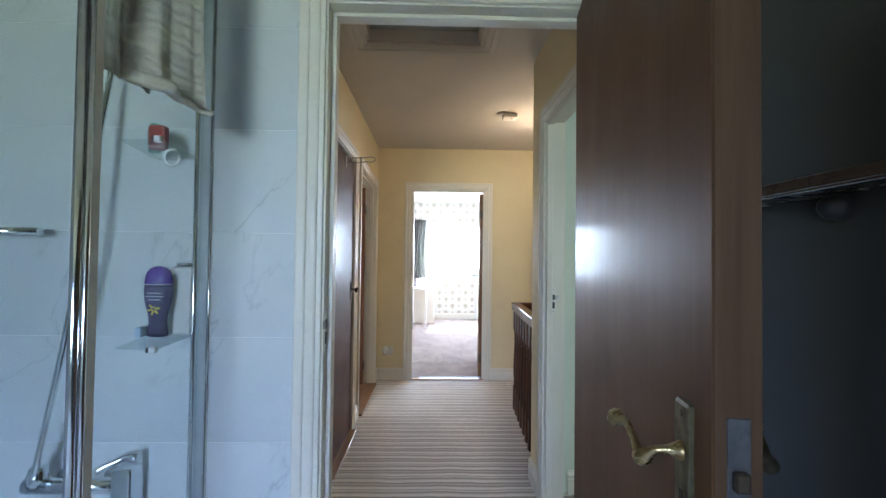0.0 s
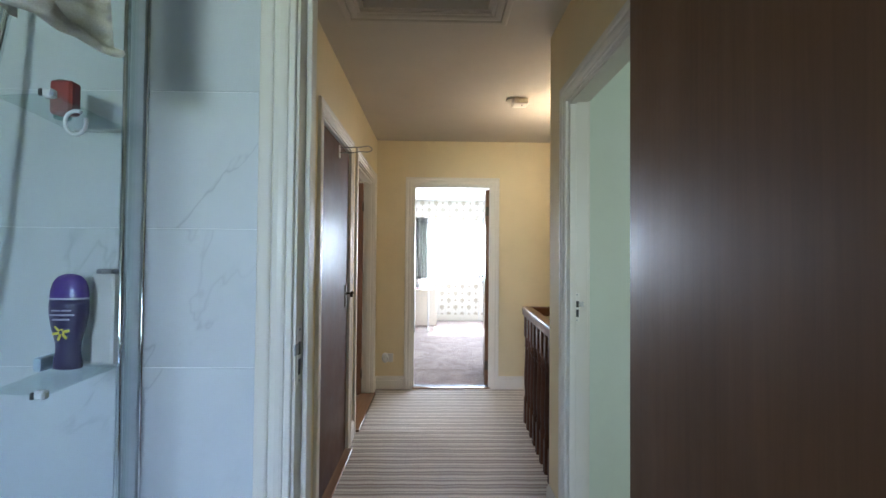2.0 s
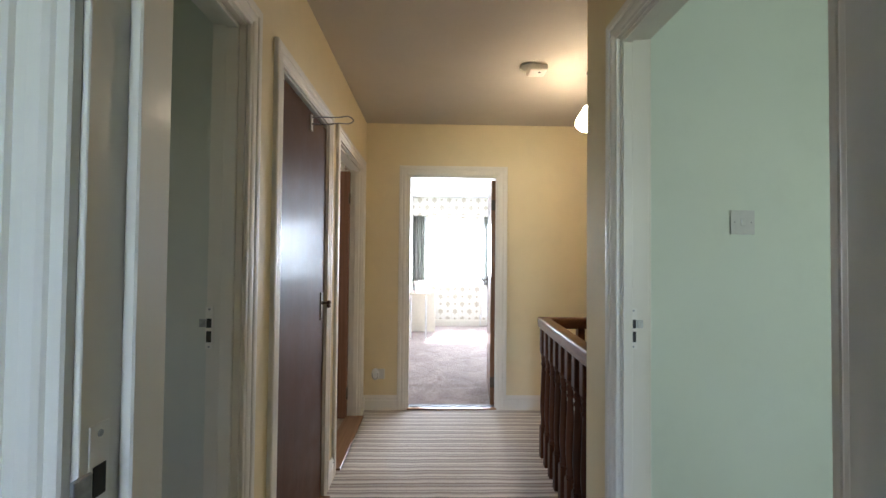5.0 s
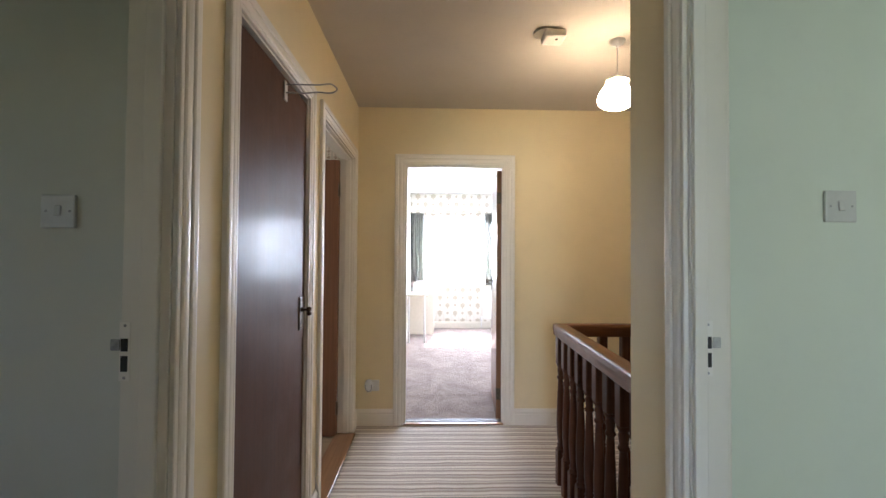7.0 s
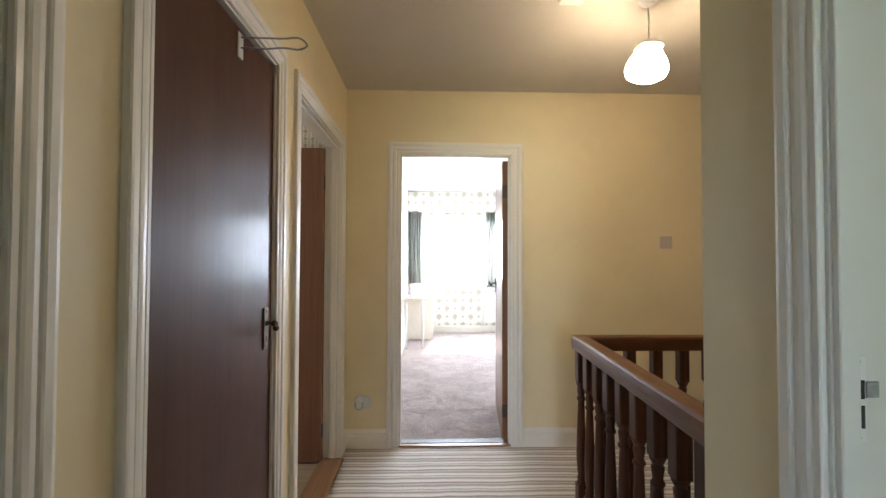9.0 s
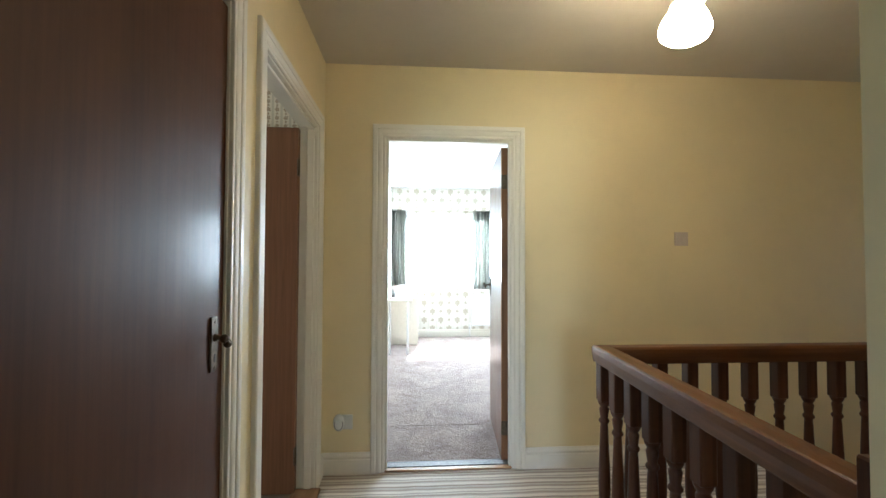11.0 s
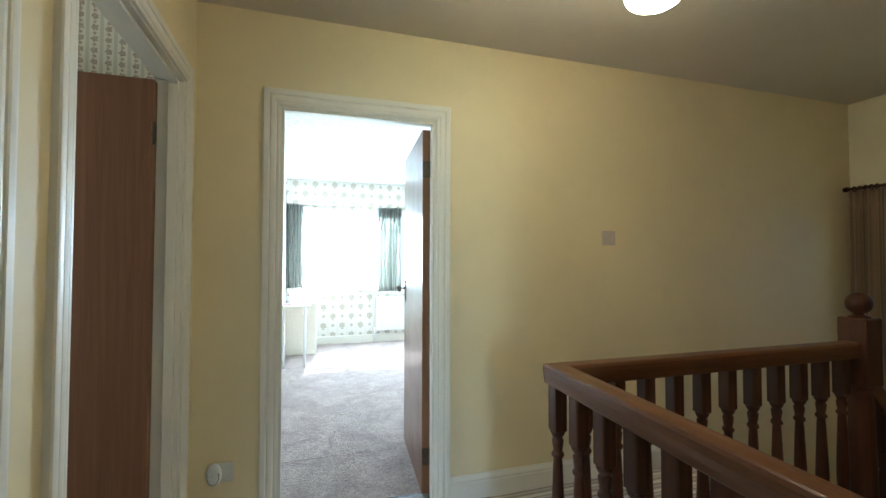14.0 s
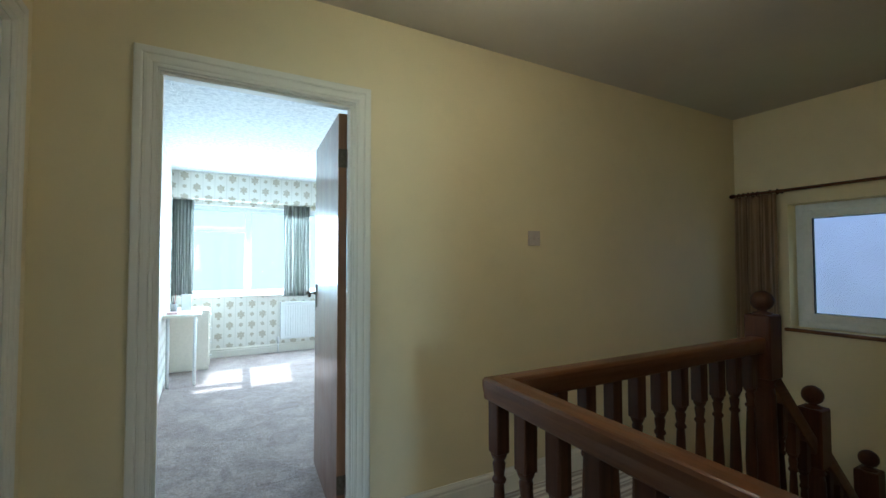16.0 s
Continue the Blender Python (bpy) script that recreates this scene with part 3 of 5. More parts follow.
def strike_plate(parent, m):
    """Keep of a mortice lock on a painted jamb; x across, y out of the jamb, z up."""
    plate = part("strike_plate", box((-0.012, 0, -0.055), (0.012, 0.0015, 0.075), 0.0006, m), WHITE, parent, "painted steel strike plate")
    lip = part("strike_lip", box((0.010, -0.001, 0.012), (0.030, 0.0035, 0.036), 0.001, m), STEEL, plate, "worn steel lip")
    for z0, z1 in ((0.010, 0.038), (-0.034, 0.000)):
        part("keep_hole", box((-0.007, 0.0012, z0), (0.008, 0.0024, z1), 0, m), BLACK, plate)
    for z in (-0.048, 0.066):
        part("screw", lathe([(0.0035, 0), (0.003, 0.001)], 8, m @ pose(0, 0.0015, z, -90)), STEEL, plate)


frame_bath = doorway("trim_bathroom_doorway", "y", 1.06, 1.18, BX0, BX1, (-1, 1), "white gloss moulded frame of the bathroom doorway", (1.108, 1.15), BDH)
frame_bed = doorway("trim_bedroom_doorway", "y", FAR, FAR + 0.10, FX0, FX1, (-1, 1), "white gloss moulded frame of the bedroom doorway", (FAR + 0.012, FAR + 0.05))
frame_left = doorway("trim_left_doorway", "x", -0.915, LEFT, L0, L1, (1,), "white gloss moulded frame of the side room doorway", (-0.868, -0.83))
frame_cup = doorway("trim_cupboard_doorway", "x", -0.915, LEFT, C0, C1, (1,), "white gloss moulded frame of the cupboard doorway", (-0.905, -0.862))
frame_box = doorway("trim_wallpapered_room_doorway", "x", -0.915, LEFT, S0, S1, (1,), "white gloss moulded frame of the wallpapered room doorway", (-0.868, -0.83))
frame_right = doorway("trim_green_room_doorway", "x", RIGHT, 0.47, R0, R1, (-1, 1), "white gloss moulded frame of the green room doorway", (RIGHT + 0.004, RIGHT + 0.035))
strike_plate(frame_bath, pose(BX0 + 0.018, 1.083, 1.065, 0, 0, -90))
strike_plate(frame_right, pose(0.42, R1 - 0.018, 1.065, 0, 0, 180) @ Matrix.Diagonal((-1, 1, 1, 1)))
strike_plate(frame_left, pose(-0.905, L1 - 0.018, 1.065, 0, 0, 180))


def skirting(name, a, b, out):
    ob = link_mesh(name, profile_run(SKIRTING, a, b, out, (0, 0, 1)), TRIM)
    return tagged(ob, "white gloss moulded skirting board", "skirting", kind="structure")


A = 0.07
skirting("baseboard_far_left", (LEFT, FAR, 0.001), (FX0 - A + 0.006, FAR, 0.001), (0, -1, 0))
skirting("baseboard_far_right", (FX1 + A - 0.006, FAR, 0.001), (2.10, FAR, 0.001), (0, -1, 0))
skirting("baseboard_left_1", (LEFT, L1 + A, 0.001), (LEFT, C0 - A, 0.001), (1, 0, 0))
skirting("baseboard_left_2", (LEFT, C1 + A, 0.001), (LEFT, S0 - A, 0.001), (1, 0, 0))
skirting("baseboard_left_3", (LEFT, S1 + A, 0.001), (LEFT, FAR - 0.016, 0.001), (1, 0, 0))
skirting("baseboard_right_nib", (RIGHT, R1 + A, 0.001), (RIGHT, 2.374, 0.001), (-1, 0, 0))
skirting("baseboard_green_room", (0.47 + A, 2.204, 0.001), (3.5, 2.204, 0.001), (0, -1, 0))
skirting("baseboard_left_room", (-3.9, 2.20, 0.001), (-0.915, 2.20, 0.001), (0, -1, 0))
skirting("baseboard_bedroom_window", (-0.62, 9.10, 0.005), (3.3, 9.10, 0.005), (0, -1, 0))
skirting("baseboard_bedroom_left", (-0.62, FAR + 0.10, 0.005), (-0.62, 9.084, 0.005), (1, 0, 0))
skirting("baseboard_right_hall_near", (RIGHT, 1.18 + A, 0.001), (RIGHT, R0 - A + 0.0, 0.001), (-1, 0, 0))


def threshold(name, lo, hi, mat):
    return tagged(link_mesh(name, box(lo, hi, 0.003), mat), "worn oak threshold strip across the doorway", "threshold", kind="structure")


threshold("trim_threshold_bedroom", (FX0 + 0.019, FAR - 0.008, 0.001), (FX1 - 0.019, FAR + 0.032, 0.012), OAKX)
tagged(link_mesh("trim_carpet_strip", box((FX0 + 0.019, FAR + 0.033, 0.001), (FX1 - 0.019, FAR + 0.090, 0.015), 0.004, seg=2), COVERSTRIP), "silver carpet cover strip in the doorway", "cover strip", kind="structure")
tagged(link_mesh("trim_carpet_edge", box((FX0 + 0.019, FAR + 0.091, 0.001), (FX1 - 0.019, FAR + 0.118, 0.009), 0.003), BLACK), "dark bound carpet edge in the doorway", "carpet edge", kind="structure")
tagged(link_mesh("trim_carpet_join", box((-0.61, 5.155, 0.0), (3.28, 5.175, 0.0062), 0.001), PILE), "raised join across the brown bedroom carpet", "carpet join", kind="structure")
threshold("trim_threshold_box_room", (-0.92, S0 + 0.019, 0.001), (LEFT + 0.035, S1 - 0.019, 0.016), OAK)
threshold("trim_threshold_cupboard", (-0.91, C0 + 0.019, 0.001), (LEFT + 0.045, C1 - 0.019, 0.012), OAK)

# loft hatch
hatch = thing("loft_hatch", "closed loft hatch with a white moulded surround in the ceiling", "loft hatch", kind="structure")
part("hatch_panel", box((HX0 - 0.01, HY0 - 0.01, CEIL + 0.055), (HX1 + 0.01, HY1 + 0.01, CEIL + 0.075), 0.002), LOFT, hatch, "grey hatch board")
for a, b, up in (((HX0, HY0, CEIL), (HX0, HY1, CEIL), (-1, 0, 0)), ((HX1, HY0, CEIL), (HX1, HY1, CEIL), (1, 0, 0)),
                 ((HX0, HY0, CEIL), (HX1, HY0, CEIL), (0, -1, 0)), ((HX0, HY1, CEIL), (HX1, HY1, CEIL), (0, 1, 0))):
    part("hatch_moulding", profile_run([(w * 1.15, d * 1.3) for w, d in ARCHITRAVE], a, b, (0, 0, -1), up, 1, 1), CEILING, hatch)
    lo = [min(p, q) for p, q in zip(a, b)]
    hi = [max(p, q) for p, q in zip(a, b)]
    ins = [-c * 0.018 for c in up]
    lo2 = [min(l, l + i) for l, i in zip(lo, ins)]
    hi2 = [max(h, h + i) for h, i in zip(hi, ins)]
    part("hatch_lining", box((lo2[0], lo2[1], CEIL - 0.004), (hi2[0], hi2[1], CEIL + 0.054)), CEILING, hatch)


# ---------------------------------------------------------------- doors


def lever_handle(parent, m, plate_mat, curl=0.45, lever_mat=None):
    """Backplate with keyhole and a curled lever; x along the door away from the hinge edge, y out of the face, z up."""
    bm = bmesh.new()
    half = [(0.0195, -0.078), (0.0195, 0.061), (0.0182, 0.0645), (0.0145, 0.066)]
    outline = half + [(-x, z) for x, z in half[::-1]] + [(-0.0165, -0.081), (0.0165, -0.081)]
    rings = [[bm.verts.new(m @ Vector((x * s, y, z * s))) for x, z in outline] for s, y in ((1, 0), (1, 0.0042), (0.93, 0.0062))]
    for a, b in zip(rings, rings[1:]):
        for k in range(len(outline)):
            j = (k + 1) % len(outline)
            bm.faces.new((a[k], a[j], b[j], b[k]))
    bm.faces.new(rings[-1])
    bmesh.ops.recalc_face_normals(bm, faces=bm.faces[:])
    plate = part("handle_plate", bm, plate_mat, parent, "brass backplate")
    part("keyhole", box((-0.004, 0.0055, -0.055), (0.004, 0.0072, -0.034), 0, m), BLACK, plate)
    for z in (0.052, -0.070):
        part("screw", lathe([(0.0045, 0.0), (0.004, 0.0018)], 8, m @ pose(0, 0.006, z, -90)), plate_mat, plate)
    path = [(0, 0.005, 0.01), (0, 0.020, 0.01), (-0.001, 0.034, 0.008), (-0.012, 0.045, -0.001 - 0.008 * curl), (-0.028, 0.049, 0.018 * curl), (-0.046, 0.052, 0.044 * curl), (-0.066, 0.058, 0.044 * curl), (-0.086, 0.066, 0.028 * curl)]
    pts = [m @ Vector(p) for p in smooth_line(path, 5)]
    n = len(pts)
    rs = []
    for i in range(n):
        t = i / (n - 1)
        rs.append(0.0046 + 0.0065 * math.exp(-(t / 0.10) ** 2) + 0.0068 * math.exp(-((t - 0.42) / 0.07) ** 2) + 0.0075 * math.exp(-((t - 0.88) / 0.06) ** 2) - 0.003 * max(0, (t - 0.95) / 0.05))
    part("lever", tube(pts, rs, 10), lever_mat or BRASS, parent, "curled lever")


def door_leaf(name, hinge, angle, length, label, wood, z0=0.008, height=1.985, thick=0.042, handle_sides=(1, -1), plate_mat=None, hinge_side=1, hz=1.06, lip=None, shaded_side=0):
    """A flush door. Local x runs from the hinge edge to the free edge, y is the face normal, turned by angle about z at the hinge."""
    m = pose(hinge[0], hinge[1], z0, 0, 0, angle)
    base = thing(name, label, "door", kind="structure", at=m)
    bm = box((0.001, -thick / 2, 0), (length - 0.001, thick / 2, height), 0.0012)
    part("leaf", bm, wood, base)
    part("lipping", box((length - 0.0022, -thick / 2 + 0.0008, 0), (length + 0.001, thick / 2 - 0.0008, height), 0.0008), lip or LIPPING, base, "paler timber edge")
    part("lipping", box((-0.001, -thick / 2 + 0.0008, 0), (0.0022, thick / 2 - 0.0008, height), 0.0008), lip or LIPPING, base, "paler timber edge")
    for s in handle_sides:
        hm = pose(length - 0.062, s * thick / 2, hz, 0, 0, 0 if s > 0 else 180)
        if s < 0:
            hm = hm @ Matrix.Diagonal((-1, 1, 1, 1))
        # the handle on the unlit face takes the brass darkened for shade
        lever_handle(base, hm, plate_mat or (SHADEBRASS if s == shaded_side else DULLBRASS), 0.45, SHADEBRASS if s == shaded_side else BRONZE if plate_mat is BRONZE else None)
    lock = part("lock_plate", box((length + 0.0005, -0.011, hz - 0.09), (length + 0.0022, 0.011, hz + 0.07), 0.0006), LOCKSTEEL, base, "steel lock faceplate")
    part("latch_bolt", box((length + 0.002, -0.007, hz + 0.0), (length + 0.011, 0.007, hz + 0.02), 0.002), BRONZE, lock, "dull brass latch bolt")
    for z in (0.20, height - 0.22):
        h = part("hinge", tube([(-0.004, hinge_side * (thick / 2 + 0.003), z - 0.045), (-0.004, hinge_side * (thick / 2 + 0.003), z + 0.045)], 0.008, 8), BRONZE, base, "dark butt hinge")
        part("hinge_leaf", box((-0.0022, -thick / 2 + 0.004, z - 0.045), (-0.0008, thick / 2, z + 0.045)), BRONZE, h)
    return base


bath_end = Vector((0.068, 0.218))
bath_hinge = Vector((0.198, 1.038))
bath_dir = (bath_end - bath_hinge).normalized()
bath_angle = math.degrees(math.atan2(bath_dir.y, bath_dir.x))
side = Vector((-bath_dir.y, bath_dir.x))
bath_mid = bath_hinge + side * 0.023
door_bath = door_leaf("door_bathroom", bath_mid, bath_angle, (bath_end - bath_hinge).length, "open dark brown lacquered flush bathroom door", BATHDOOR, handle_sides=(-1, 1), hinge_side=1, hz=1.053, thick=0.046, shaded_side=1)
door_cup = door_leaf("door_cupboard", (LEFT - 0.027, C0 + 0.021), 90, C1 - C0 - 0.042, "closed dark brown lacquered flush cupboard door", DOORWOOD, handle_sides=(-1,), plate_mat=BRONZE, hinge_side=-1, hz=1.035)
door_box = door_leaf("door_wallpapered_room", (-0.908, S1 - 0.021 - 0.021), 180.5, S1 - S0 - 0.045, "open reddish brown flush door", SAPELE, handle_sides=(1,), hinge_side=1, lip=REDLIP)
door_bed = door_leaf("door_bedroom", (FX1 - 0.041, FAR + 0.095), 85, FX1 - FX0 - 0.042, "open reddish brown flush bedroom door", SAPELE, handle_sides=(1,), plate_mat=BRONZE, hinge_side=-1, lip=REDLIP)

# wire hanger bracket on the cupboard door
hanger = thing("over_door_hook", "white over-door bracket with a bent wire hanger arm", "door hook")
part("hook_plate", box((-0.8165, 2.752, 1.90), (-0.811, 2.785, 1.978), 0.002), PLASTIC, hanger)
part("wire_arm", tube(smooth_line([(-0.812, 2.768, 1.965), (-0.76, 2.775, 1.968), (-0.69, 2.785, 1.972), (-0.645, 2.80, 1.982), (-0.622, 2.812, 1.966), (-0.645, 2.806, 1.948), (-0.69, 2.79, 1.945), (-0.74, 2.78, 1.936), (-0.812, 2.766, 1.932)], 5), 0.003, 6), STEEL, hanger, "bent steel wire")


# ---------------------------------------------------------------- balustrade
RX, RX2, RY = 0.512, 0.448, 3.545       # handrail axis lines
RZ = 0.878                  # middle of the handrail
RAILPROFILE = [(-0.030, -0.035), (0.030, -0.035), (0.033, -0.030), (0.034, -0.014), (0.0365, 0.004), (0.0365, 0.024), (0.032, 0.032), (0.026, 0.0345),
               (0.0, 0.036), (-0.026, 0.0345), (-0.032, 0.032), (-0.0365, 0.024), (-0.0365, 0.004), (-0.034, -0.014), (-0.033, -0.030)]


def baluster_mesh(height, top_block=0.158, low_block=0.20, w=0.0235):
    """A turned spindle between two square blocks."""
    bm = bmesh.new()
    add_box(bm, (-w, -w, 0), (w, w, low_block), 0.003)
    add_box(bm, (-w, -w, height - top_block), (w, w, height), 0.003)
    a, b = low_block, height - top_block
    s = b - a
    prof = [(0.026, a - 0.002), (0.020, a + 0.012), (0.016, a + 0.020), (0.022, a + 0.028), (0.016, a + 0.036), (0.019, a + 0.06), (0.023, a + 0.22 * s), (0.024, a + 0.32 * s), (0.021, a + 0.5 * s),
            (0.016, b - 0.115), (0.0145, b - 0.092), (0.020, b - 0.086), (0.022, b - 0.080), (0.019, b - 0.073), (0.015, b - 0.068), (0.0185, b - 0.045), (0.020, b - 0.030), (0.015, b - 0.024), (0.019, b - 0.018), (0.024, b - 0.008), (0.026, b + 0.002)]
    add_lathe(bm, prof, 12)
    me = bpy.data.meshes.new("baluster")
    bmesh.ops.recalc_face_normals(bm, faces=bm.faces)
    bm.to_mesh(me)
    bm.free()
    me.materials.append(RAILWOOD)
    return me


def newel(parent, x, y, z0, box_top, ball_z, w=0.056, ball=True):
    bm = bmesh.new()
    add_box(bm, (x - w, y - w, z0), (x + w, y + w, z0 + 0.30), 0.004)
    add_box(bm, (x - w, y - w, box_top - 0.30), (x + w, y + w, box_top), 0.006)
    a, b = z0 + 0.30, box_top - 0.30
    prof = [(0.055, a - 0.002), (0.043, a + 0.02), (0.049, a + 0.03), (0.043, a + 0.04), (0.052, a + 0.2 * (b - a)), (0.053, a + 0.4 * (b - a)), (0.046, b - 0.08), (0.040, b - 0.045), (0.050, b - 0.036), (0.041, b - 0.026), (0.055, b + 0.002)]
    add_lathe(bm, prof, 16, Matrix.Translation((x, y, 0)))
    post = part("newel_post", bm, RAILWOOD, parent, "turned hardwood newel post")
    if ball:
        r = ball_z - box_top
        prof = [(0.042, box_top - 0.001), (0.042, box_top + 0.006), (0.022, box_top + 0.012), (0.018, box_top + 0.018)]
        rb = 0.049
        cz = box_top + 0.018 + rb * 0.92
        for k in range(1, 12):
            t = -1.15 + (math.pi / 2 + 1.15) * k / 12
            prof.append((rb * math.cos(t), cz + rb * math.sin(t)))
        prof.append((0.002, cz + rb))
        part("ball_finial", lathe(prof, 18, Matrix.Translation((x, y, 0))), RAILWOOD, post)
    return post


rail = thing("balustrade", "dark varnished hardwood landing balustrade with turned spindles", "balustrade")
NX = 2.062
bm = profile_run([(a, b) for a, b in RAILPROFILE], (RX2, 2.40, RZ), (RX, RY, RZ), (0, 0, 1), (-0.9986, 0.0523, 0), 0, 1)
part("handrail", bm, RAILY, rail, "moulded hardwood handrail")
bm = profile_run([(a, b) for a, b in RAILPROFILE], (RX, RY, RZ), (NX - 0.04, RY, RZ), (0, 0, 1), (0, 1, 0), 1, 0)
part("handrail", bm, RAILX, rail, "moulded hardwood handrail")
BAL = baluster_mesh(0.846)


def put_baluster(parent, x, y, z):
    ob = new("baluster", BAL)
    ob.parent = parent
    ob.location = (x, y, z)
    return ob


for k in range(10):
    y = 3.548 - 0.1340 * k
    if y > 2.46:
        put_baluster(rail, RX + (RX2 - RX) * (RY - y) / (RY - 2.40), y, -0.001)
for k in range(11):
    put_baluster(rail, 0.6200 + 0.1315 * k, RY, -0.001)
newel(rail, NX, RY, -0.55, 1.017, 1.112)
part("half_newel", box((RX2 - 0.045, 2.376, -0.15), (RX2 + 0.045, 2.42, 0.965), 0.004), RAILWOOD, rail, "square wall newel")

stair_rail = thing("stair_balustrade", "dark hardwood stair balustrade descending to the half landing", "balustrade")
N2, N3 = (2.55, 3.545), (3.20, 3.53)
newel(stair_rail, N2[0], N2[1], -1.00, 0.500, 0.6)
newel(stair_rail, N3[0], N3[1], -1.50, 0.035, 0.1)


def sloped_rail(p, q):
    d = Vector(q) - Vector(p)
    up = Vector((-d.z, 0, d.x)).normalized()
    part("handrail", profile_run(RAILPROFILE, p, q, tuple(up), (0, 1, 0)), RAILX, stair_rail)


sloped_rail((NX + 0.04, RY, 0.71), (N2[0] - 0.04, RY, 0.30))
sloped_rail((N2[0] + 0.04, RY, 0.28), (N3[0] - 0.04, RY, -0.28))
for x, z in ((2.20, -0.27), (2.32, -0.38), (2.43, -0.49), (2.68, -0.70), (2.80, -0.80), (2.92, -0.90), (3.04, -0.99), (3.15, -1.08)):
    put_baluster(stair_rail, x, RY, z)
part("string_board", profile_run([(-0.02, -0.14), (-0.02, 0.14), (0.02, 0.14), (0.02, -0.14)], (2.12, RY, -0.22), (3.22, RY, -1.15), (0, 0, 1), (0, 1, 0)), RAILX, stair_rail, "hardwood string")
part("apron", box((0.545, RY - 0.03, -0.22), (NX - 0.04, RY - 0.026, -0.002)), WHITE, rail, "white apron board")

stairs = thing("stairs", "carpeted dog-leg stairs going down from the landing", "stairs", kind="structure")
for k in range(5):
    x0 = 2.10 + 0.23 * k
    z = -0.185 * (k + 1)
    part("step", box((x0, RY + 0.022, z - 0.5), (x0 + 0.25 if k < 4 else EAST, FAR, z), 0.006), CARPET, stairs)
part("half_landing", box((3.02, 2.376, -1.60), (EAST, RY + 0.02, -1.11), 0.006), CARPET, stairs)
for k in range(7):
    x1 = 3.02 - 0.23 * k
    z = -1.11 - 0.185 * (k + 1)
    part("step", box((x1 - 0.25, 2.376, z - 0.5), (x1, RY - 0.03, z), 0.006), CARPET, stairs)


# ---------------------------------------------------------------- landing fittings
lamp = thing("pendant_lamp", "lit ceiling pendant with an opal glass bell shade", "ceiling lamp")
PX, PY = 0.755, 3.34
part("ceiling_rose", lathe([(0.040, CEIL), (0.040, CEIL - 0.008), (0.034, CEIL - 0.018), (0.014, CEIL - 0.026), (0.008, CEIL - 0.036)], 20, Matrix.Translation((PX, PY, 0))), PLASTIC, lamp, "white plastic ceiling rose")
part("flex", tube([(PX, PY, CEIL - 0.03), (PX + 0.002, PY, 2.36), (PX, PY, 2.250)], 0.0035, 6), PLASTIC, lamp, "white flex")
part("lamp_holder", lathe([(0.012, 2.275), (0.020, 2.260), (0.022, 2.238), (0.020, 2.225)], 16, Matrix.Translation((PX, PY, 0))), PLASTIC, lamp)
prof = [(0.024, 0.0), (0.045, -0.006), (0.055, -0.022), (0.057, -0.030), (0.064, -0.044), (0.078, -0.070), (0.088, -0.095), (0.091, -0.115), (0.086, -0.132), (0.068, -0.145), (0.035, -0.153), (0.004, -0.155)]
part("gallery", lathe([(0.020, 2.262), (0.050, 2.256), (0.060, 2.246), (0.061, 2.238), (0.058, 2.238), (0.048, 2.250), (0.020, 2.254)], 24, Matrix.Translation((PX, PY, 0)), False), PLASTIC, lamp, "white gallery ring")
part("shade", lathe(prof, 32, pose(PX, PY, 2.247, 0, 9, 25)), SHADE, lamp, "glowing opal glass bell shade")

smoke = thing("smoke_alarm", "aged white plastic smoke alarm on the ceiling", "smoke alarm")
part("base_plate", lathe([(0.052, CEIL), (0.052, CEIL - 0.010)], 24, Matrix.Translation((0.34, 3.27, 0))), BOXPLASTIC, smoke)
body = part("body", box((0.335, 3.215, CEIL - 0.045), (0.445, 3.325, CEIL - 0.006), 0.014, seg=3), BOXPLASTIC, smoke)
part("test_button", lathe([(0.007, 0), (0.006, -0.003)], 10, Matrix.Translation((0.40, 3.25, CEIL - 0.045))), BLACK, body)


def switch_plate(name, m, label, finish, w=0.043):
    """A light switch; x across, y out of the wall, z up."""
    s = thing(name, label, "light switch")
    part("plate", box((-w, 0, -w), (w, 0.009, w), 0.003, m, 2), finish, s)
    part("rocker", box((-0.009, 0.008, -0.014), (0.009, 0.0125, 0.014), 0.002, m @ pose(0, 0, 0, 6)), finish, s)
    for x in (-0.030, 0.030):
        part("screw", lathe([(0.0032, 0.009), (0.003, 0.0102)], 8, m @ pose(x, 0, 0, -90)), STEEL, s)
    return s


switch_plate("light_switch", pose(0.872, 2.204, 1.432, 0, 0, 180), "white plastic light switch on the pale green wall", PLASTIC)
switch_plate("light_switch", pose(-1.195, 2.20, 1.398, 0, 0, 180), "white plastic light switch on the side room wall", PLASTIC)
switch_plate("light_switch", pose(1.425, FAR, 1.408, 0, 0, 180), "aged pinkish white light switch on the cream landing wall", AGEDPLATE)

plug = thing("night_light", "white plug-in night light in a wall socket", "night light")
part("socket_plate", box((-0.698, FAR - 0.009, 0.262), (-0.628, FAR, 0.348), 0.003), PLASTIC, plug)
part("housing", lathe([(0.012, 0), (0.030, 0.004), (0.034, 0.016), (0.030, 0.028), (0.016, 0.034), (0.002, 0.035)], 20, pose(-0.705, FAR - 0.008, 0.308, 90) @ Matrix.Diagonal((1, 1.5, 1, 1))), ENAMEL, plug)
part("lens", lathe([(0.016, 0.030), (0.018, 0.036), (0.010, 0.041), (0.001, 0.042)], 16, pose(-0.704, FAR - 0.008, 0.320, 90)), GLASS, plug, "clear lens")
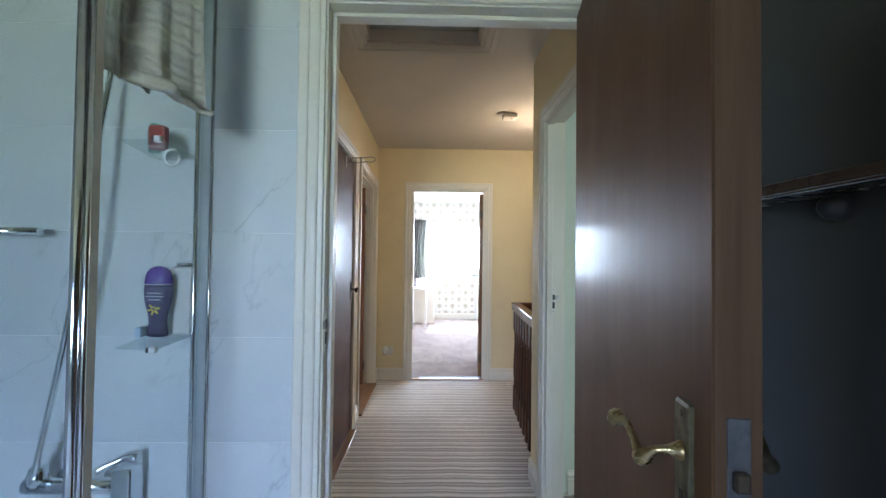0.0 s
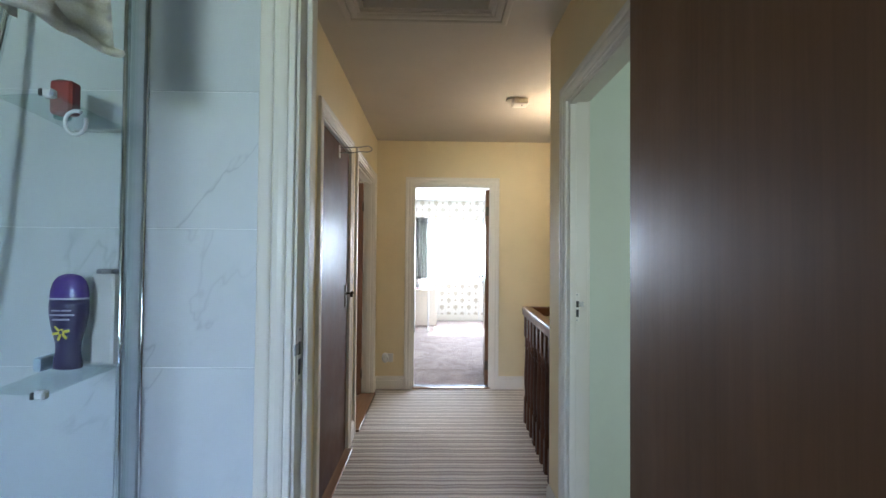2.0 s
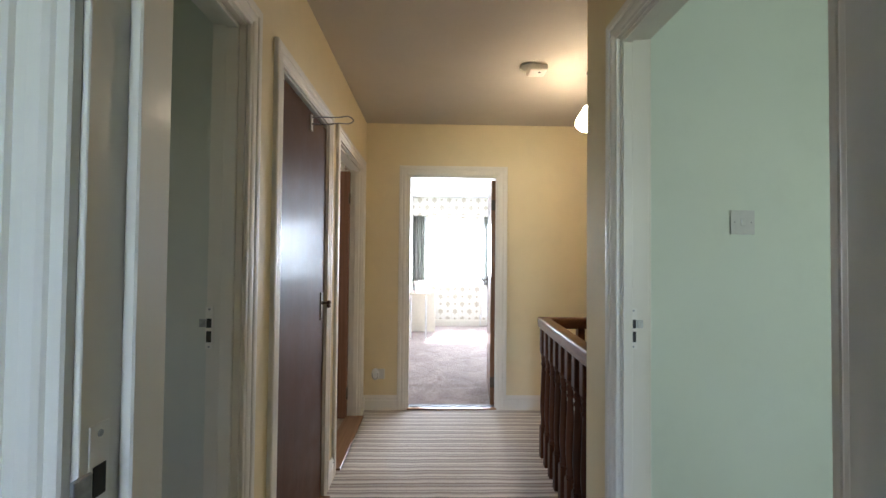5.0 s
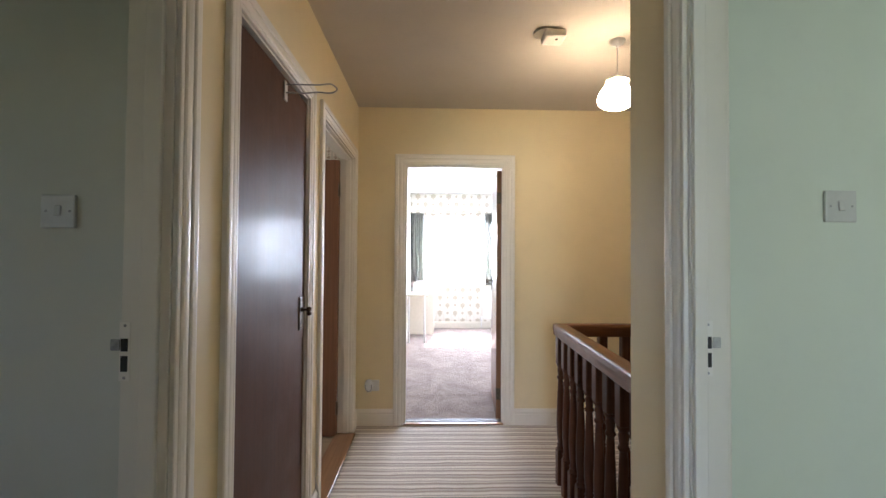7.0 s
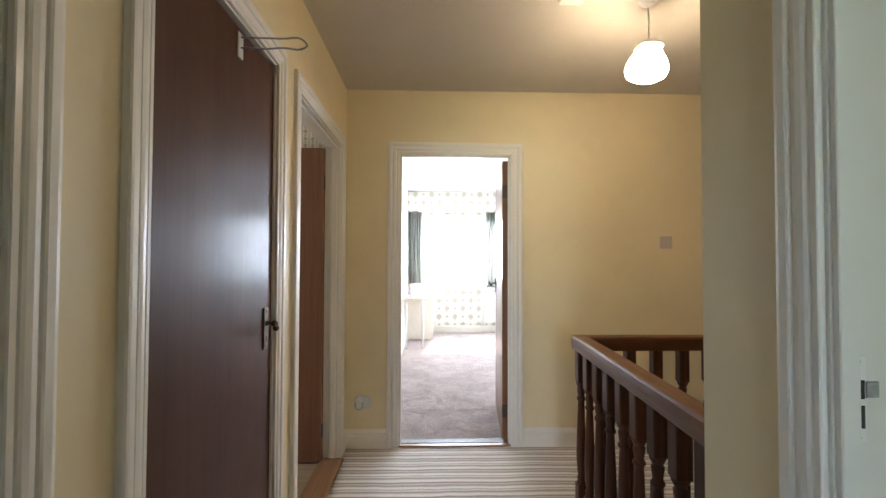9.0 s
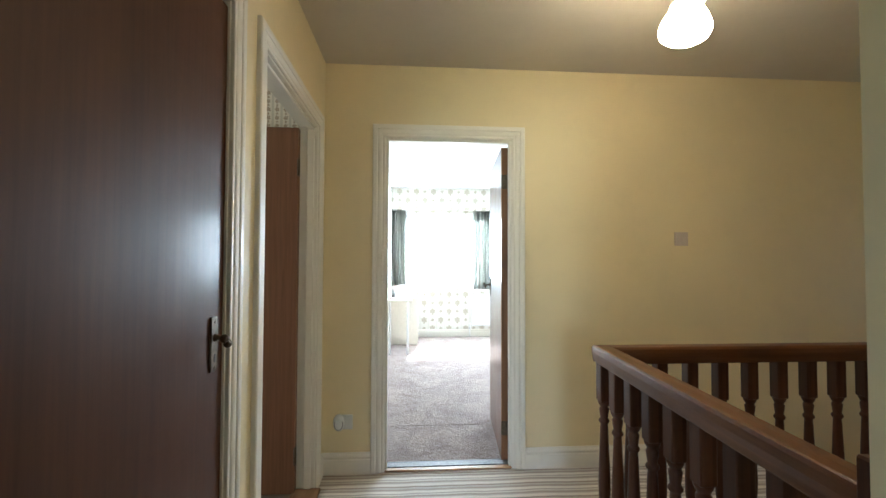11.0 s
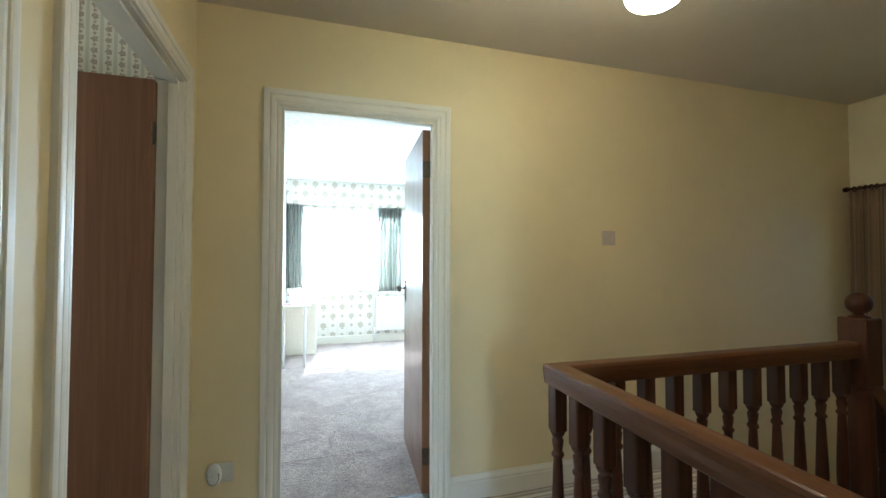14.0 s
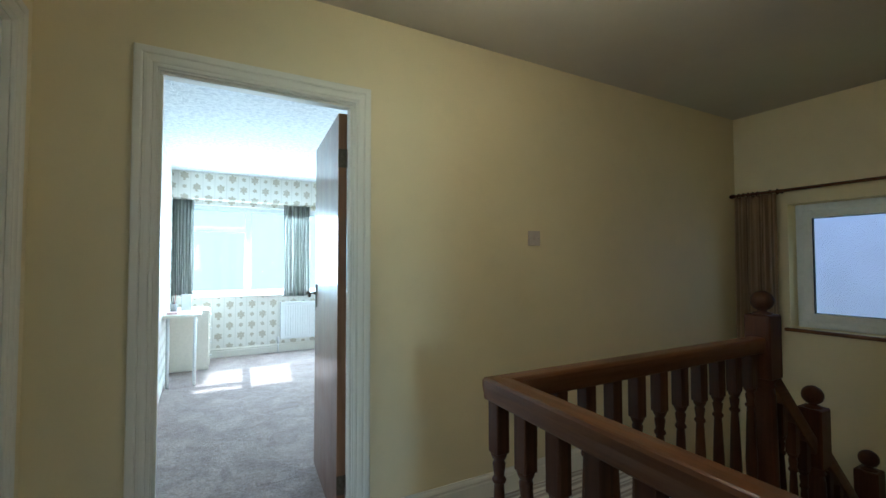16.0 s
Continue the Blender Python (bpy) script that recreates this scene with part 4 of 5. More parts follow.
part("rim", tube([(-0.705 + 0.024 * math.cos(a), FAR - 0.040, 0.303 + 0.034 * math.sin(a)) for a in [math.radians(d) for d in range(150, 391, 15)]], 0.003, 6), STEEL, plug, "grey rim")


# ---------------------------------------------------------------- windows


def window_frame(name, axis, at, depth, a0, a1, z0, z1, mullions, transoms, label, glazed=True):
    """White PVC window; at..at+depth across the wall; mullions: places along; transoms: (from, to, z)."""
    base = thing(name, label, "window", kind="structure")
    w = 0.06

    def bar(p, q, u, v, nm):
        lo3, hi3 = ((p, at, u), (q, at + depth, v)) if axis == "y" else ((at, p, u), (at + depth, q, v))
        return part(nm, box(lo3, hi3, 0.006, seg=2), PVC, base)

    bar(a0, a0 + w, z0, z1, "window_frame")
    bar(a1 - w, a1, z0, z1, "window_frame")
    bar(a0 + w, a1 - w, z0, z0 + w, "window_frame")
    bar(a0 + w, a1 - w, z1 - w, z1, "window_frame")
    for x in mullions:
        bar(x - 0.04, x + 0.04, z0 + w, z1 - w, "mullion")
    for p, q, z in transoms:
        bar(p, q, z - 0.035, z + 0.035, "transom")
    lo3, hi3 = ((a0 + w, at + depth * 0.45, z0 + w), (a1 - w, at + depth * 0.45 + 0.004, z1 - w)) if axis == "y" else ((at + depth * 0.45, a0 + w, z0 + w), (at + depth * 0.45 + 0.004, a1 - w, z1 - w))
    if glazed:
        p = part("pane", box(lo3, hi3), PANE, base, "clear glass pane")
        p.visible_shadow = False
    return base


window_frame("window_bedroom", "y", 9.22, 0.07, VX0, VX1, VZ0, VZ1, (0.30, 1.65), ((VX0 + 0.06, 0.26, 1.74),), "white PVC bedroom window, bright with daylight")
window_frame("window_stairs", "x", EAST + 0.12, 0.07, WY0, WY1, WZ0, WZ1, (), (), "white PVC stair window looking at a pale wall", False)
window_frame("window_sash_stairs", "x", EAST + 0.10, 0.05, WY0 + 0.05, WY1 - 0.05, WZ0 + 0.05, WZ1 - 0.05, (), (), "white PVC opening sash of the stair window")
sash = bpy.data.objects["window_sash_stairs"]
for a, b, u, v in ((WY0 + 0.11, WY0 + 0.117, WZ0 + 0.11, WZ1 - 0.11), (WY1 - 0.117, WY1 - 0.11, WZ0 + 0.11, WZ1 - 0.11), (WY0 + 0.117, WY1 - 0.117, WZ0 + 0.11, WZ0 + 0.114), (WY0 + 0.117, WY1 - 0.117, WZ1 - 0.114, WZ1 - 0.11)):
    part("gasket", box((EAST + 0.104, a, u), (EAST + 0.121, b, v)), BLACK, sash, "black rubber gasket")
window_frame("window_left_room", "x", -3.97, 0.06, -0.52, 1.12, 0.93, 2.07, (0.3,), (), "white PVC side room window")
window_frame("window_right_room", "y", -1.38, 0.06, 1.15, 2.05, 0.93, 2.07, (1.60,), (), "white PVC green room window")
window_frame("window_box_room", "x", -3.47, 0.06, 3.03, 3.97, 0.93, 2.07, (), (), "white PVC wallpapered room window")
window_frame("window_bathroom", "y", -3.67, 0.05, -1.28, -0.32, 1.03, 1.99, (), (), "white PVC bathroom window")
tagged(link_mesh("sill_stairs", box((EAST - 0.03, WY0 - 0.06, WZ0 - 0.026), (EAST + 0.12, WY1 + 0.03, WZ0 - 0.001), 0.006, seg=2), RAILY), "dark wooden window sill on the stairs", "window sill", kind="structure")
tagged(link_mesh("sill_bedroom", box((VX0 - 0.04, 9.06, VZ0 - 0.024), (VX1 + 0.04, 9.22, VZ0 - 0.001), 0.006, seg=2), WHITE), "white painted bedroom window sill", "window sill", kind="structure")


def curtain(name, axis, at, a0, a1, z0, z1, folds, depth, mat, label, rev=False):
    """A pleated curtain with a pinched heading; cloth stripes follow the cloth's length."""
    bm = bmesh.new()
    uvl = bm.loops.layers.uv.new("UVMap")
    cols, rows = folds * 10, 14
    grid, length = [], 0.0
    us = []
    last = None
    for i in range(cols + 1):
        s = i / cols
        ph = s * folds * 2 * math.pi
        w = math.sin(ph) + 0.25 * math.sin(2.3 * ph + 1.0)
        col = []
        for j in range(rows + 1):
            t = j / rows
            z = z1 + (z0 - z1) * t
            pinch = 0.55 + 0.45 * min(1.0, t * 5) if t > 0.06 else 0.75
            amp = depth * pinch * (1 + 0.25 * math.sin(3 * t + s * 9))
            a = a0 + (a1 - a0) * s + 0.012 * math.sin(ph * 0.5 + 3.0 * t) * t
            d = w * amp * 0.5
            col.append((a, at + d, z) if axis == "y" else (at + d, a, z))
        p = Vector((a0 + (a1 - a0) * s, w * depth * 0.5, 0))
        if last is not None:
            length += (p - last).length
        last = p
        us.append(length)
        grid.append([bm.verts.new(c) for c in col])
    for i in range(cols):
        for j in range(rows):
            f = bm.faces.new((grid[i][j], grid[i + 1][j], grid[i + 1][j + 1], grid[i][j + 1]))
            f.smooth = True
            for lp, (ii, jj) in zip(f.loops, ((i, j), (i + 1, j), (i + 1, j + 1), (i, j + 1))):
                lp[uvl].uv = (us[ii], jj / rows)
    ext = bmesh.ops.solidify(bm, geom=bm.faces[:], thickness=0.003)
    c = thing(name, label, "curtain")
    part("cloth", bm, mat, c)
    return c


cl = curtain("curtain", "y", 9.00, -0.612, -0.375, 0.86, 2.10, 6, 0.07, OLIVE, "green and cream striped pleated bedroom curtain, drawn back")
cr = curtain("curtain", "y", 9.00, 0.745, 1.11, 0.80, 2.10, 6, 0.07, OLIVE, "green and cream striped pleated bedroom curtain above the radiator")
cs = curtain("curtain", "x", EAST - 0.075, 4.11, 4.40, 0.25, 1.79, 6, 0.06, BEIGE, "beige pleated stair window curtain, drawn back")

rod = thing("curtain_rod", "dark wooden curtain pole with rings above the stair window", "curtain pole")
part("pole", tube([(EAST - 0.075, 2.60, 1.805), (EAST - 0.075, 4.40, 1.805)], 0.011, 12), RAILY, rod)
part("finial", lathe([(0.011, 0), (0.017, 0.006), (0.013, 0.012), (0.020, 0.024), (0.016, 0.038), (0.006, 0.052), (0.001, 0.058)], 14, pose(EAST - 0.075, 4.395, 1.805, -90)), RAILWOOD, rod)
for k in range(7):
    y = 4.37 - 0.034 * k if k < 5 else 4.20 - 0.05 * (k - 4)
    ring = [(EAST - 0.075 + 0.019 * math.cos(a), y, 1.801 + 0.019 * math.sin(a)) for a in [2 * math.pi * i / 14 for i in range(15)]]
    part("curtain_ring", tube(ring, 0.004, 6), RAILWOOD, rod)
part("bracket", tube([(EAST - 0.001, 4.10, 1.80), (EAST - 0.06, 4.10, 1.80), (EAST - 0.075, 4.10, 1.79)], 0.008, 8), RAILWOOD, rod)

# pelmet bulkhead over the bedroom window
tagged(link_mesh("wall_pelmet", box((-0.619, 8.93, 2.115), (3.299, 9.099, CEIL), 0.002), BEDPAPER), "wallpapered box pelmet above the bedroom window", "pelmet", kind="structure")


# ---------------------------------------------------------------- bedroom things
desk = thing("desk", "white desk with thin round legs against the bedroom wall", "desk")
part("desktop", box((-0.612, 7.62, 0.715), (-0.27, 8.55, 0.745), 0.004), MELAMINE, desk)
for x in (-0.33, -0.57):
    for y in (7.70, 8.48):
        part("leg", tube([(x, y, 0.004), (x, y, 0.716)], 0.016, 10), ENAMEL, desk)
chest = thing("drawer_unit", "cream drawer unit beside the desk", "drawers")
part("carcass", box((-0.60, 8.42, 0.004), (-0.19, 8.86, 0.712), 0.004), MELAMINE, chest)
for k in range(4):
    z = 0.05 + 0.165 * k
    d = part("drawer_front", box((-0.192, 8.435, z), (-0.176, 8.845, z + 0.155), 0.003), MELAMINE, chest)
    part("knob", lathe([(0.008, 0), (0.010, 0.012), (0.012, 0.018), (0.002, 0.022)], 10, pose(-0.176, 8.64, z + 0.08, 0, 90)), ENAMEL, d)

tin = thing("desk_caddy", "small dark wire pen pot with pens on the desk", "pen pot")
part("pot", lathe([(0.030, 0.745), (0.034, 0.83), (0.032, 0.83), (0.028, 0.75)], 16, Matrix.Translation((-0.54, 8.05, 0))), STEEL, tin)
for k, (dx, dy, h) in enumerate(((0.01, 0.0, 0.93), (-0.012, 0.008, 0.91), (0.0, -0.014, 0.90))):
    part("pen", tube([(-0.54, 8.05, 0.752), (-0.54 + dx * 2, 8.05 + dy * 2, h)], 0.004, 6), (REDPACK, BLACK, PURPLEDARK)[k], tin)
card = thing("white_box", "plain white box standing on the desk", "box")
part("box_body", box((-0.47, 8.12, 0.745), (-0.37, 8.18, 0.92), 0.003), ENAMEL, card)
pinkbox = thing("pink_book", "pale pink book lying on the desk", "book")
part("cover", box((-0.585, 7.70, 0.745), (-0.49, 7.84, 0.765), 0.002), plastic("pale_pink", (0.66, 0.42, 0.42)), pinkbox)

radiator = thing("radiator", "white panel radiator under the bedroom window", "radiator")
panel = part("panel", box((0.715, 9.03, 0.19), (1.66, 9.055, 0.71), 0.006, seg=2), ENAMEL, radiator)
bm = bmesh.new()
for k in range(26):
    x = 0.785 + 0.0335 * k
    add_box(bm, (x, 9.024, 0.235), (x + 0.019, 9.032, 0.665), 0.003)
part("ribs", bm, ENAMEL, panel)
part("top_grille", box((0.717, 9.028, 0.708), (1.658, 9.09, 0.716), 0.002), ENAMEL, radiator)
part("valve", lathe([(0.014, 0.14), (0.017, 0.17), (0.017, 0.21), (0.013, 0.23)], 12, Matrix.Translation((0.69, 9.045, 0))), ENAMEL, radiator, "white thermostatic valve")
part("pipe", tube([(0.69, 9.045, 0.004), (0.69, 9.045, 0.15)], 0.008, 8), ENAMEL, radiator)
part("bracket", box((0.9, 9.05, 0.25), (0.93, 9.099, 0.65)), ENAMEL, radiator)


# ---------------------------------------------------------------- bathroom
WALLY = 1.06
SX, SY = -0.868, 0.555       # shower side panel: line at the wall, and front panel line
QX = -0.825                 # corner post
shower = thing("shower_enclosure", "glass shower enclosure with chrome posts", "shower")
skew = math.degrees(math.atan2(QX - SX, WALLY - SY))
side_m = pose(SX, WALLY, 0, 0, 0, skew)
reach = math.hypot(QX - SX, WALLY - SY)
g = part("side_pane", box((-0.003, 0.01 - reach, 0.10), (0.003, -0.02, 2.02), 0, side_m), SHOWERPANE, shower, "clear glass side panel")
g.visible_shadow = False
g = part("front_pane", box((-1.72, SY - 0.003, 0.10), (QX - 0.02, SY + 0.003, 2.02)), SHOWERPANE, shower, "clear glass door")
g.visible_shadow = False
part("wall_profile", box((-0.011, -0.026, 0.08), (0.016, -0.0095, 2.03), 0.002, side_m, 2), plastic("grey_profile", (0.40, 0.45, 0.46)), shower, "grey wall profile")
part("wall_profile_bead", tube([side_m @ Vector((-0.017, -0.030, 0.08)), side_m @ Vector((-0.017, -0.030, 2.03))], 0.0065, 12), CHROME, shower)
part("wall_profile_bead", tube([side_m @ Vector((0.017, -0.015, 0.08)), side_m @ Vector((0.017, -0.015, 2.03))], 0.0045, 12), CHROME, shower)
part("corner_post", tube([(QX - 0.004, SY, 0.08), (QX - 0.004, SY, 2.03)], 0.009, 14), CHROME, shower, "chrome corner post")
part("cream_strip", box((QX - 0.003, SY + 0.010, 0.08), (QX + 0.009, SY + 0.034, 2.03), 0.002), BOXPLASTIC, shower, "cream upright strip beside the corner post")
part("corner_post_bead", tube([(QX + 0.010, SY + 0.004, 0.08), (QX + 0.010, SY + 0.004, 2.03)], 0.005, 10), CHROME, shower)
part("bottom_rail", box((-0.012, 0.02 - reach, 0.06), (0.012, -0.03, 0.10), 0.004, side_m), CHROME, shower)
part("top_rail", box((-0.010, 0.02 - reach, 2.012), (0.010, -0.03, 2.035), 0.004, side_m), CHROME, shower)
part("tray", box((-1.745, SY - 0.04, -0.003), (QX + 0.03, WALLY - 0.01, 0.07), 0.01, seg=2), ENAMEL, shower, "white shower tray")
grab = thing("grab_rail", "chrome grab rail on the shower wall", "grab rail")
part("bar", tube([(-1.68, 1.00, 1.345), (-1.285, 1.00, 1.345)], 0.012, 14), CHROME, grab)
for x in (-1.64, -1.46):
    part("mount", lathe([(0.020, 0), (0.018, 0.006), (0.009, 0.010), (0.009, 0.052)], 14, pose(x, WALLY - 0.009, 1.345, 90)), CHROME, grab)

# marble tiles on the door wall
tile_mesh = {}


def tile(w, h):
    key = (round(w, 3), round(h, 3))
    if key not in tile_mesh:
        bm = box((0, 0, 0), (w, 0.008, h), 0.0008)
        me = bpy.data.meshes.new("tile")
        bm.to_mesh(me)
        bm.free()
        me.materials.append(TILE)
        tile_mesh[key] = me
    return tile_mesh[key]


WALLOB = bpy.data.objects["wall_bathroom_door"]


def tile_run(x0, x1, z0, z1, step, height, start):
    z = start
    while z < z1 - 0.01:
        a = max(z, z0)
        b = min(z + height, z1)
        x = x1
        while x > x0 + 0.01:
            u = max(x - step, x0)
            if b - a > 0.01:
                ob = new("tile", tile(x - u - 0.002, b - a - 0.002))
                ob.parent = WALLOB
                ob.location = (u, WALLY - 0.009, a)
            x = u
        z += height


for x0, x1, z0 in ((-1.745, BX0 - 0.062, 0.0), (BX0 - 0.062, BX1 + 0.062, BDH + 0.07), (BX1 + 0.062, 0.61, 0.0)):
    part("grout", box((x0, WALLY - 0.0078, z0), (x1, WALLY - 0.0005, CEIL - 0.001)), GROUT, WALLOB)
tile_run(-1.745, BX0 - 0.062, 0.0, CEIL, 0.60, 0.2985, -0.140)
tile_run(BX0 - 0.062, BX1 + 0.062, BDH + 0.07, CEIL, 0.60, 0.2985, 1.9495)
tile_run(BX1 + 0.062, RIGHT + 0.23, 0.0, CEIL, 0.60, 0.2985, -0.140)


def glass_shelf(name, z, label, hooks):
    s = thing(name, label, "shelf")
    bm = bmesh.new()
    pts = [(-1.01, WALLY - 0.010), (-0.965, 0.845), (-0.864, 0.83), (-0.884, WALLY - 0.010)]
    lo = [bm.verts.new((x, y, z)) for x, y in pts]
    hi = [bm.verts.new((x, y, z + 0.004)) for x, y in pts]
    bm.faces.new(lo[::-1])
    bm.faces.new(hi)
    for k in range(4):
        bm.faces.new((lo[k], lo[(k + 1) % 4], hi[(k + 1) % 4], hi[k]))
    part("shelf_plate", bm, SHELFGLASS, s, "clear acrylic plate")
    part("clip", box((-0.878, 0.824, z - 0.005), (-0.859, 0.838, z + 0.010), 0.003), ENAMEL, s, "white clip")
    part("clip_gap", box((-0.8795, 0.8225, z - 0.003), (-0.874, 0.826, z + 0.008)), BLACK, s)
    part("back_rail", tube([(-1.0, WALLY - 0.016, z + 0.003), (-0.89, WALLY - 0.016, z + 0.003)], 0.004, 8), ENAMEL, s)
    if hooks:
        ring = [(-0.866 + 0.019 * math.cos(a), 0.882, z - 0.030 + 0.021 * math.sin(a)) for a in [math.radians(d) for d in range(60, 381, 20)]]
        part("hook", tube(ring, 0.0035, 6), ENAMEL, s, "white ring hook")
    return s


SHELFGLASS = make_pane("acrylic", (0.92, 0.955, 0.955))
glass_shelf("shower_shelf", 1.060, "clear acrylic shower shelf holding a purple bottle", False)
glass_shelf("shower_shelf", 1.558, "clear acrylic shower shelf with a white ring hook", True)


def body_wash():
    b = thing("shower_gel_bottle", "purple shower gel bottle with a yellow flower label", "bottle")
    m = pose(-0.953, 0.985, 1.066) @ Matrix.Diagonal((0.9, 0.5, 0.88, 1))
    part("bottle_body", lathe([(0.024, 0.0), (0.030, 0.003), (0.030, 0.020), (0.026, 0.040), (0.027, 0.060), (0.036, 0.095), (0.041, 0.120), (0.042, 0.145), (0.040, 0.158)], 24, m), PURPLEDARK, b, "dark purple body")
    part("bottle_top", lathe([(0.040, 0.158), (0.0405, 0.162), (0.039, 0.180), (0.034, 0.197), (0.024, 0.209), (0.010, 0.214), (0.001, 0.215)], 24, m), PURPLE, b, "violet rounded end")
    part("band", lathe([(0.0405, 0.1575), (0.0415, 0.159), (0.0405, 0.1615)], 24, m, False), PALEPRINT, b, "pale rim")
    face = pose(-0.953, 0.985 - 0.0195, 1.066) @ Matrix.Diagonal((0.9, 1, 0.88, 1))
    for k in range(6):
        a = k * math.pi / 3 + 0.3
        part("petal", box((-0.003, -0.0022, 0.004), (0.003, 0.0, 0.019), 0.001, face @ pose(-0.002, 0.004, 0.085) @ pose(0, 0, 0, 0, math.degrees(a), 0)), YELLOW, b)
    for z, w in ((0.132, 0.020), (0.122, 0.026), (0.112, 0.017)):
        part("print_bar", box((-w, -0.0012, z), (w, 0.006, z + 0.0035), 0, face), PALEPRINT, b)
    return b


body_wash()
wb = thing("white_bottle", "white flat bottle on the shower shelf", "bottle")
part("bottle_body", box((-0.934, 1.010, 1.066), (-0.882, 1.048, 1.255), 0.008, seg=2), PLASTIC, wb)
part("bottle_top", box((-0.926, 1.014, 1.253), (-0.892, 1.042, 1.264), 0.003), STEEL, wb)
bb = thing("soap_dish", "pale blue soap box on the shower shelf", "soap box")
part("dish_body", box((-0.997, 0.955, 1.066), (-0.980, 1.005, 1.094), 0.006, seg=2), BLUEPACK, bb)
rp = thing("red_packet", "red printed packet on the upper shower shelf", "packet")
part("packet_body", box((-0.962, 0.935, 1.562), (-0.920, 0.962, 1.626), 0.004), REDPACK, rp)
tp = thing("teal_tube", "teal tube on the upper shower shelf", "tube")
part("tube_body", lathe([(0.014, 1.564), (0.016, 1.58), (0.017, 1.62), (0.010, 1.64)], 14, Matrix.Translation((-0.966, 0.972, -0.002))), TEALPACK, tp)

# towel over the side panel
towel = thing("towel", "cream textured towel hanging over the shower glass", "towel")


def hanging(y0, y1, x, z_top, zb0, zb1, depth, seed, roll=0.0, bulge=0.0, lean=0.0):
    bm = bmesh.new()
    cols, rows = 26, 40
    grid = []
    for i in range(cols + 1):
        s = i / cols
        row = []
        for j in range(rows + 1):
            t = j / rows
            zb = zb0 + (zb1 - zb0) * s
            z = z_top + (zb - z_top) * t
            y = y0 + (y1 - y0) * s + 0.012 * math.sin(5 * t + s * 3) * t
            d = depth * (0.35 * math.sin(s * 9 + seed) + 0.25 * math.sin(s * 17 + 2 * t)) * (0.3 + 0.7 * t)
            d += lean * s + bulge * math.sin(math.pi * min(1.0, s * 1.15)) * (0.35 + 0.65 * t)
            if roll and t > 0.85:
                th = (t - 0.85) / 0.15 * 3.9
                r = roll * (0.8 + 0.3 * math.sin(s * 4 + 1))
                d += r * (1 - math.cos(th))
                z = z_top + (zb - z_top) * 0.85 + (zb - z_top) * 0.05 - r * math.sin(th)
            row.append(bm.verts.new((x + d + 0.006 * math.sin(40 * s) * 0.2, y, z)))
        grid.append(row)
    for i in range(cols):
        for j in range(rows):
            f = bm.faces.new((grid[i][j], grid[i + 1][j], grid[i + 1][j + 1], grid[i][j + 1]))
            f.smooth = True
    bmesh.ops.solidify(bm, geom=bm.faces[:], thickness=0.007)
    return bm


part("towel_back", hanging(0.628, 0.705, -0.850, 2.045, 1.640, 1.625, 0.008, 1, 0.0, 0.006, 0.035), TOWEL, towel)
part("towel_front", hanging(0.655, 0.785, -0.842, 2.048, 1.600, 1.565, 0.018, 5, 0.015, 0.018, 0.098), TOWEL, towel)
part("towel_fold", box((-0.886, 0.61, 2.037), (-0.816, 0.86, 2.056), 0.006, seg=3), TOWEL, towel)
part("towel_inside", hanging(0.62, 0.87, -0.880, 2.045, 1.86, 1.85, 0.006, 3), TOWEL, towel)

mixer = thing("shower_mixer", "chrome shower mixer with lever on the tiled wall", "shower mixer")
part("bar", tube([(-1.30, 1.00, 0.66), (-1.03, 1.00, 0.66)], 0.021, 16), CHROME, mixer)
part("body_block", box((-1.062, 0.975, 0.50), (-1.008, 1.03, 0.712), 0.008, seg=3), CHROME, mixer)
part("lever", tube(smooth_line([(-1.005, 1.0, 0.735), (-1.04, 0.995, 0.735), (-1.075, 0.98, 0.722), (-1.095, 0.97, 0.712)], 4), [0.012] * 3 + [0.008] * 10, 10), CHROME, mixer)
part("valve_knob", lathe([(0.024, 0), (0.026, 0.02), (0.020, 0.05), (0.004, 0.055)], 16, pose(-1.27, 1.0, 0.66)), CHROME, mixer)
for x in (-1.23, -1.10):
    part("wall_flange", lathe([(0.030, 0), (0.028, 0.008), (0.015, 0.012), (0.015, 0.05)], 16, pose(x, WALLY - 0.009, 0.66, 90)), CHROME, mixer)

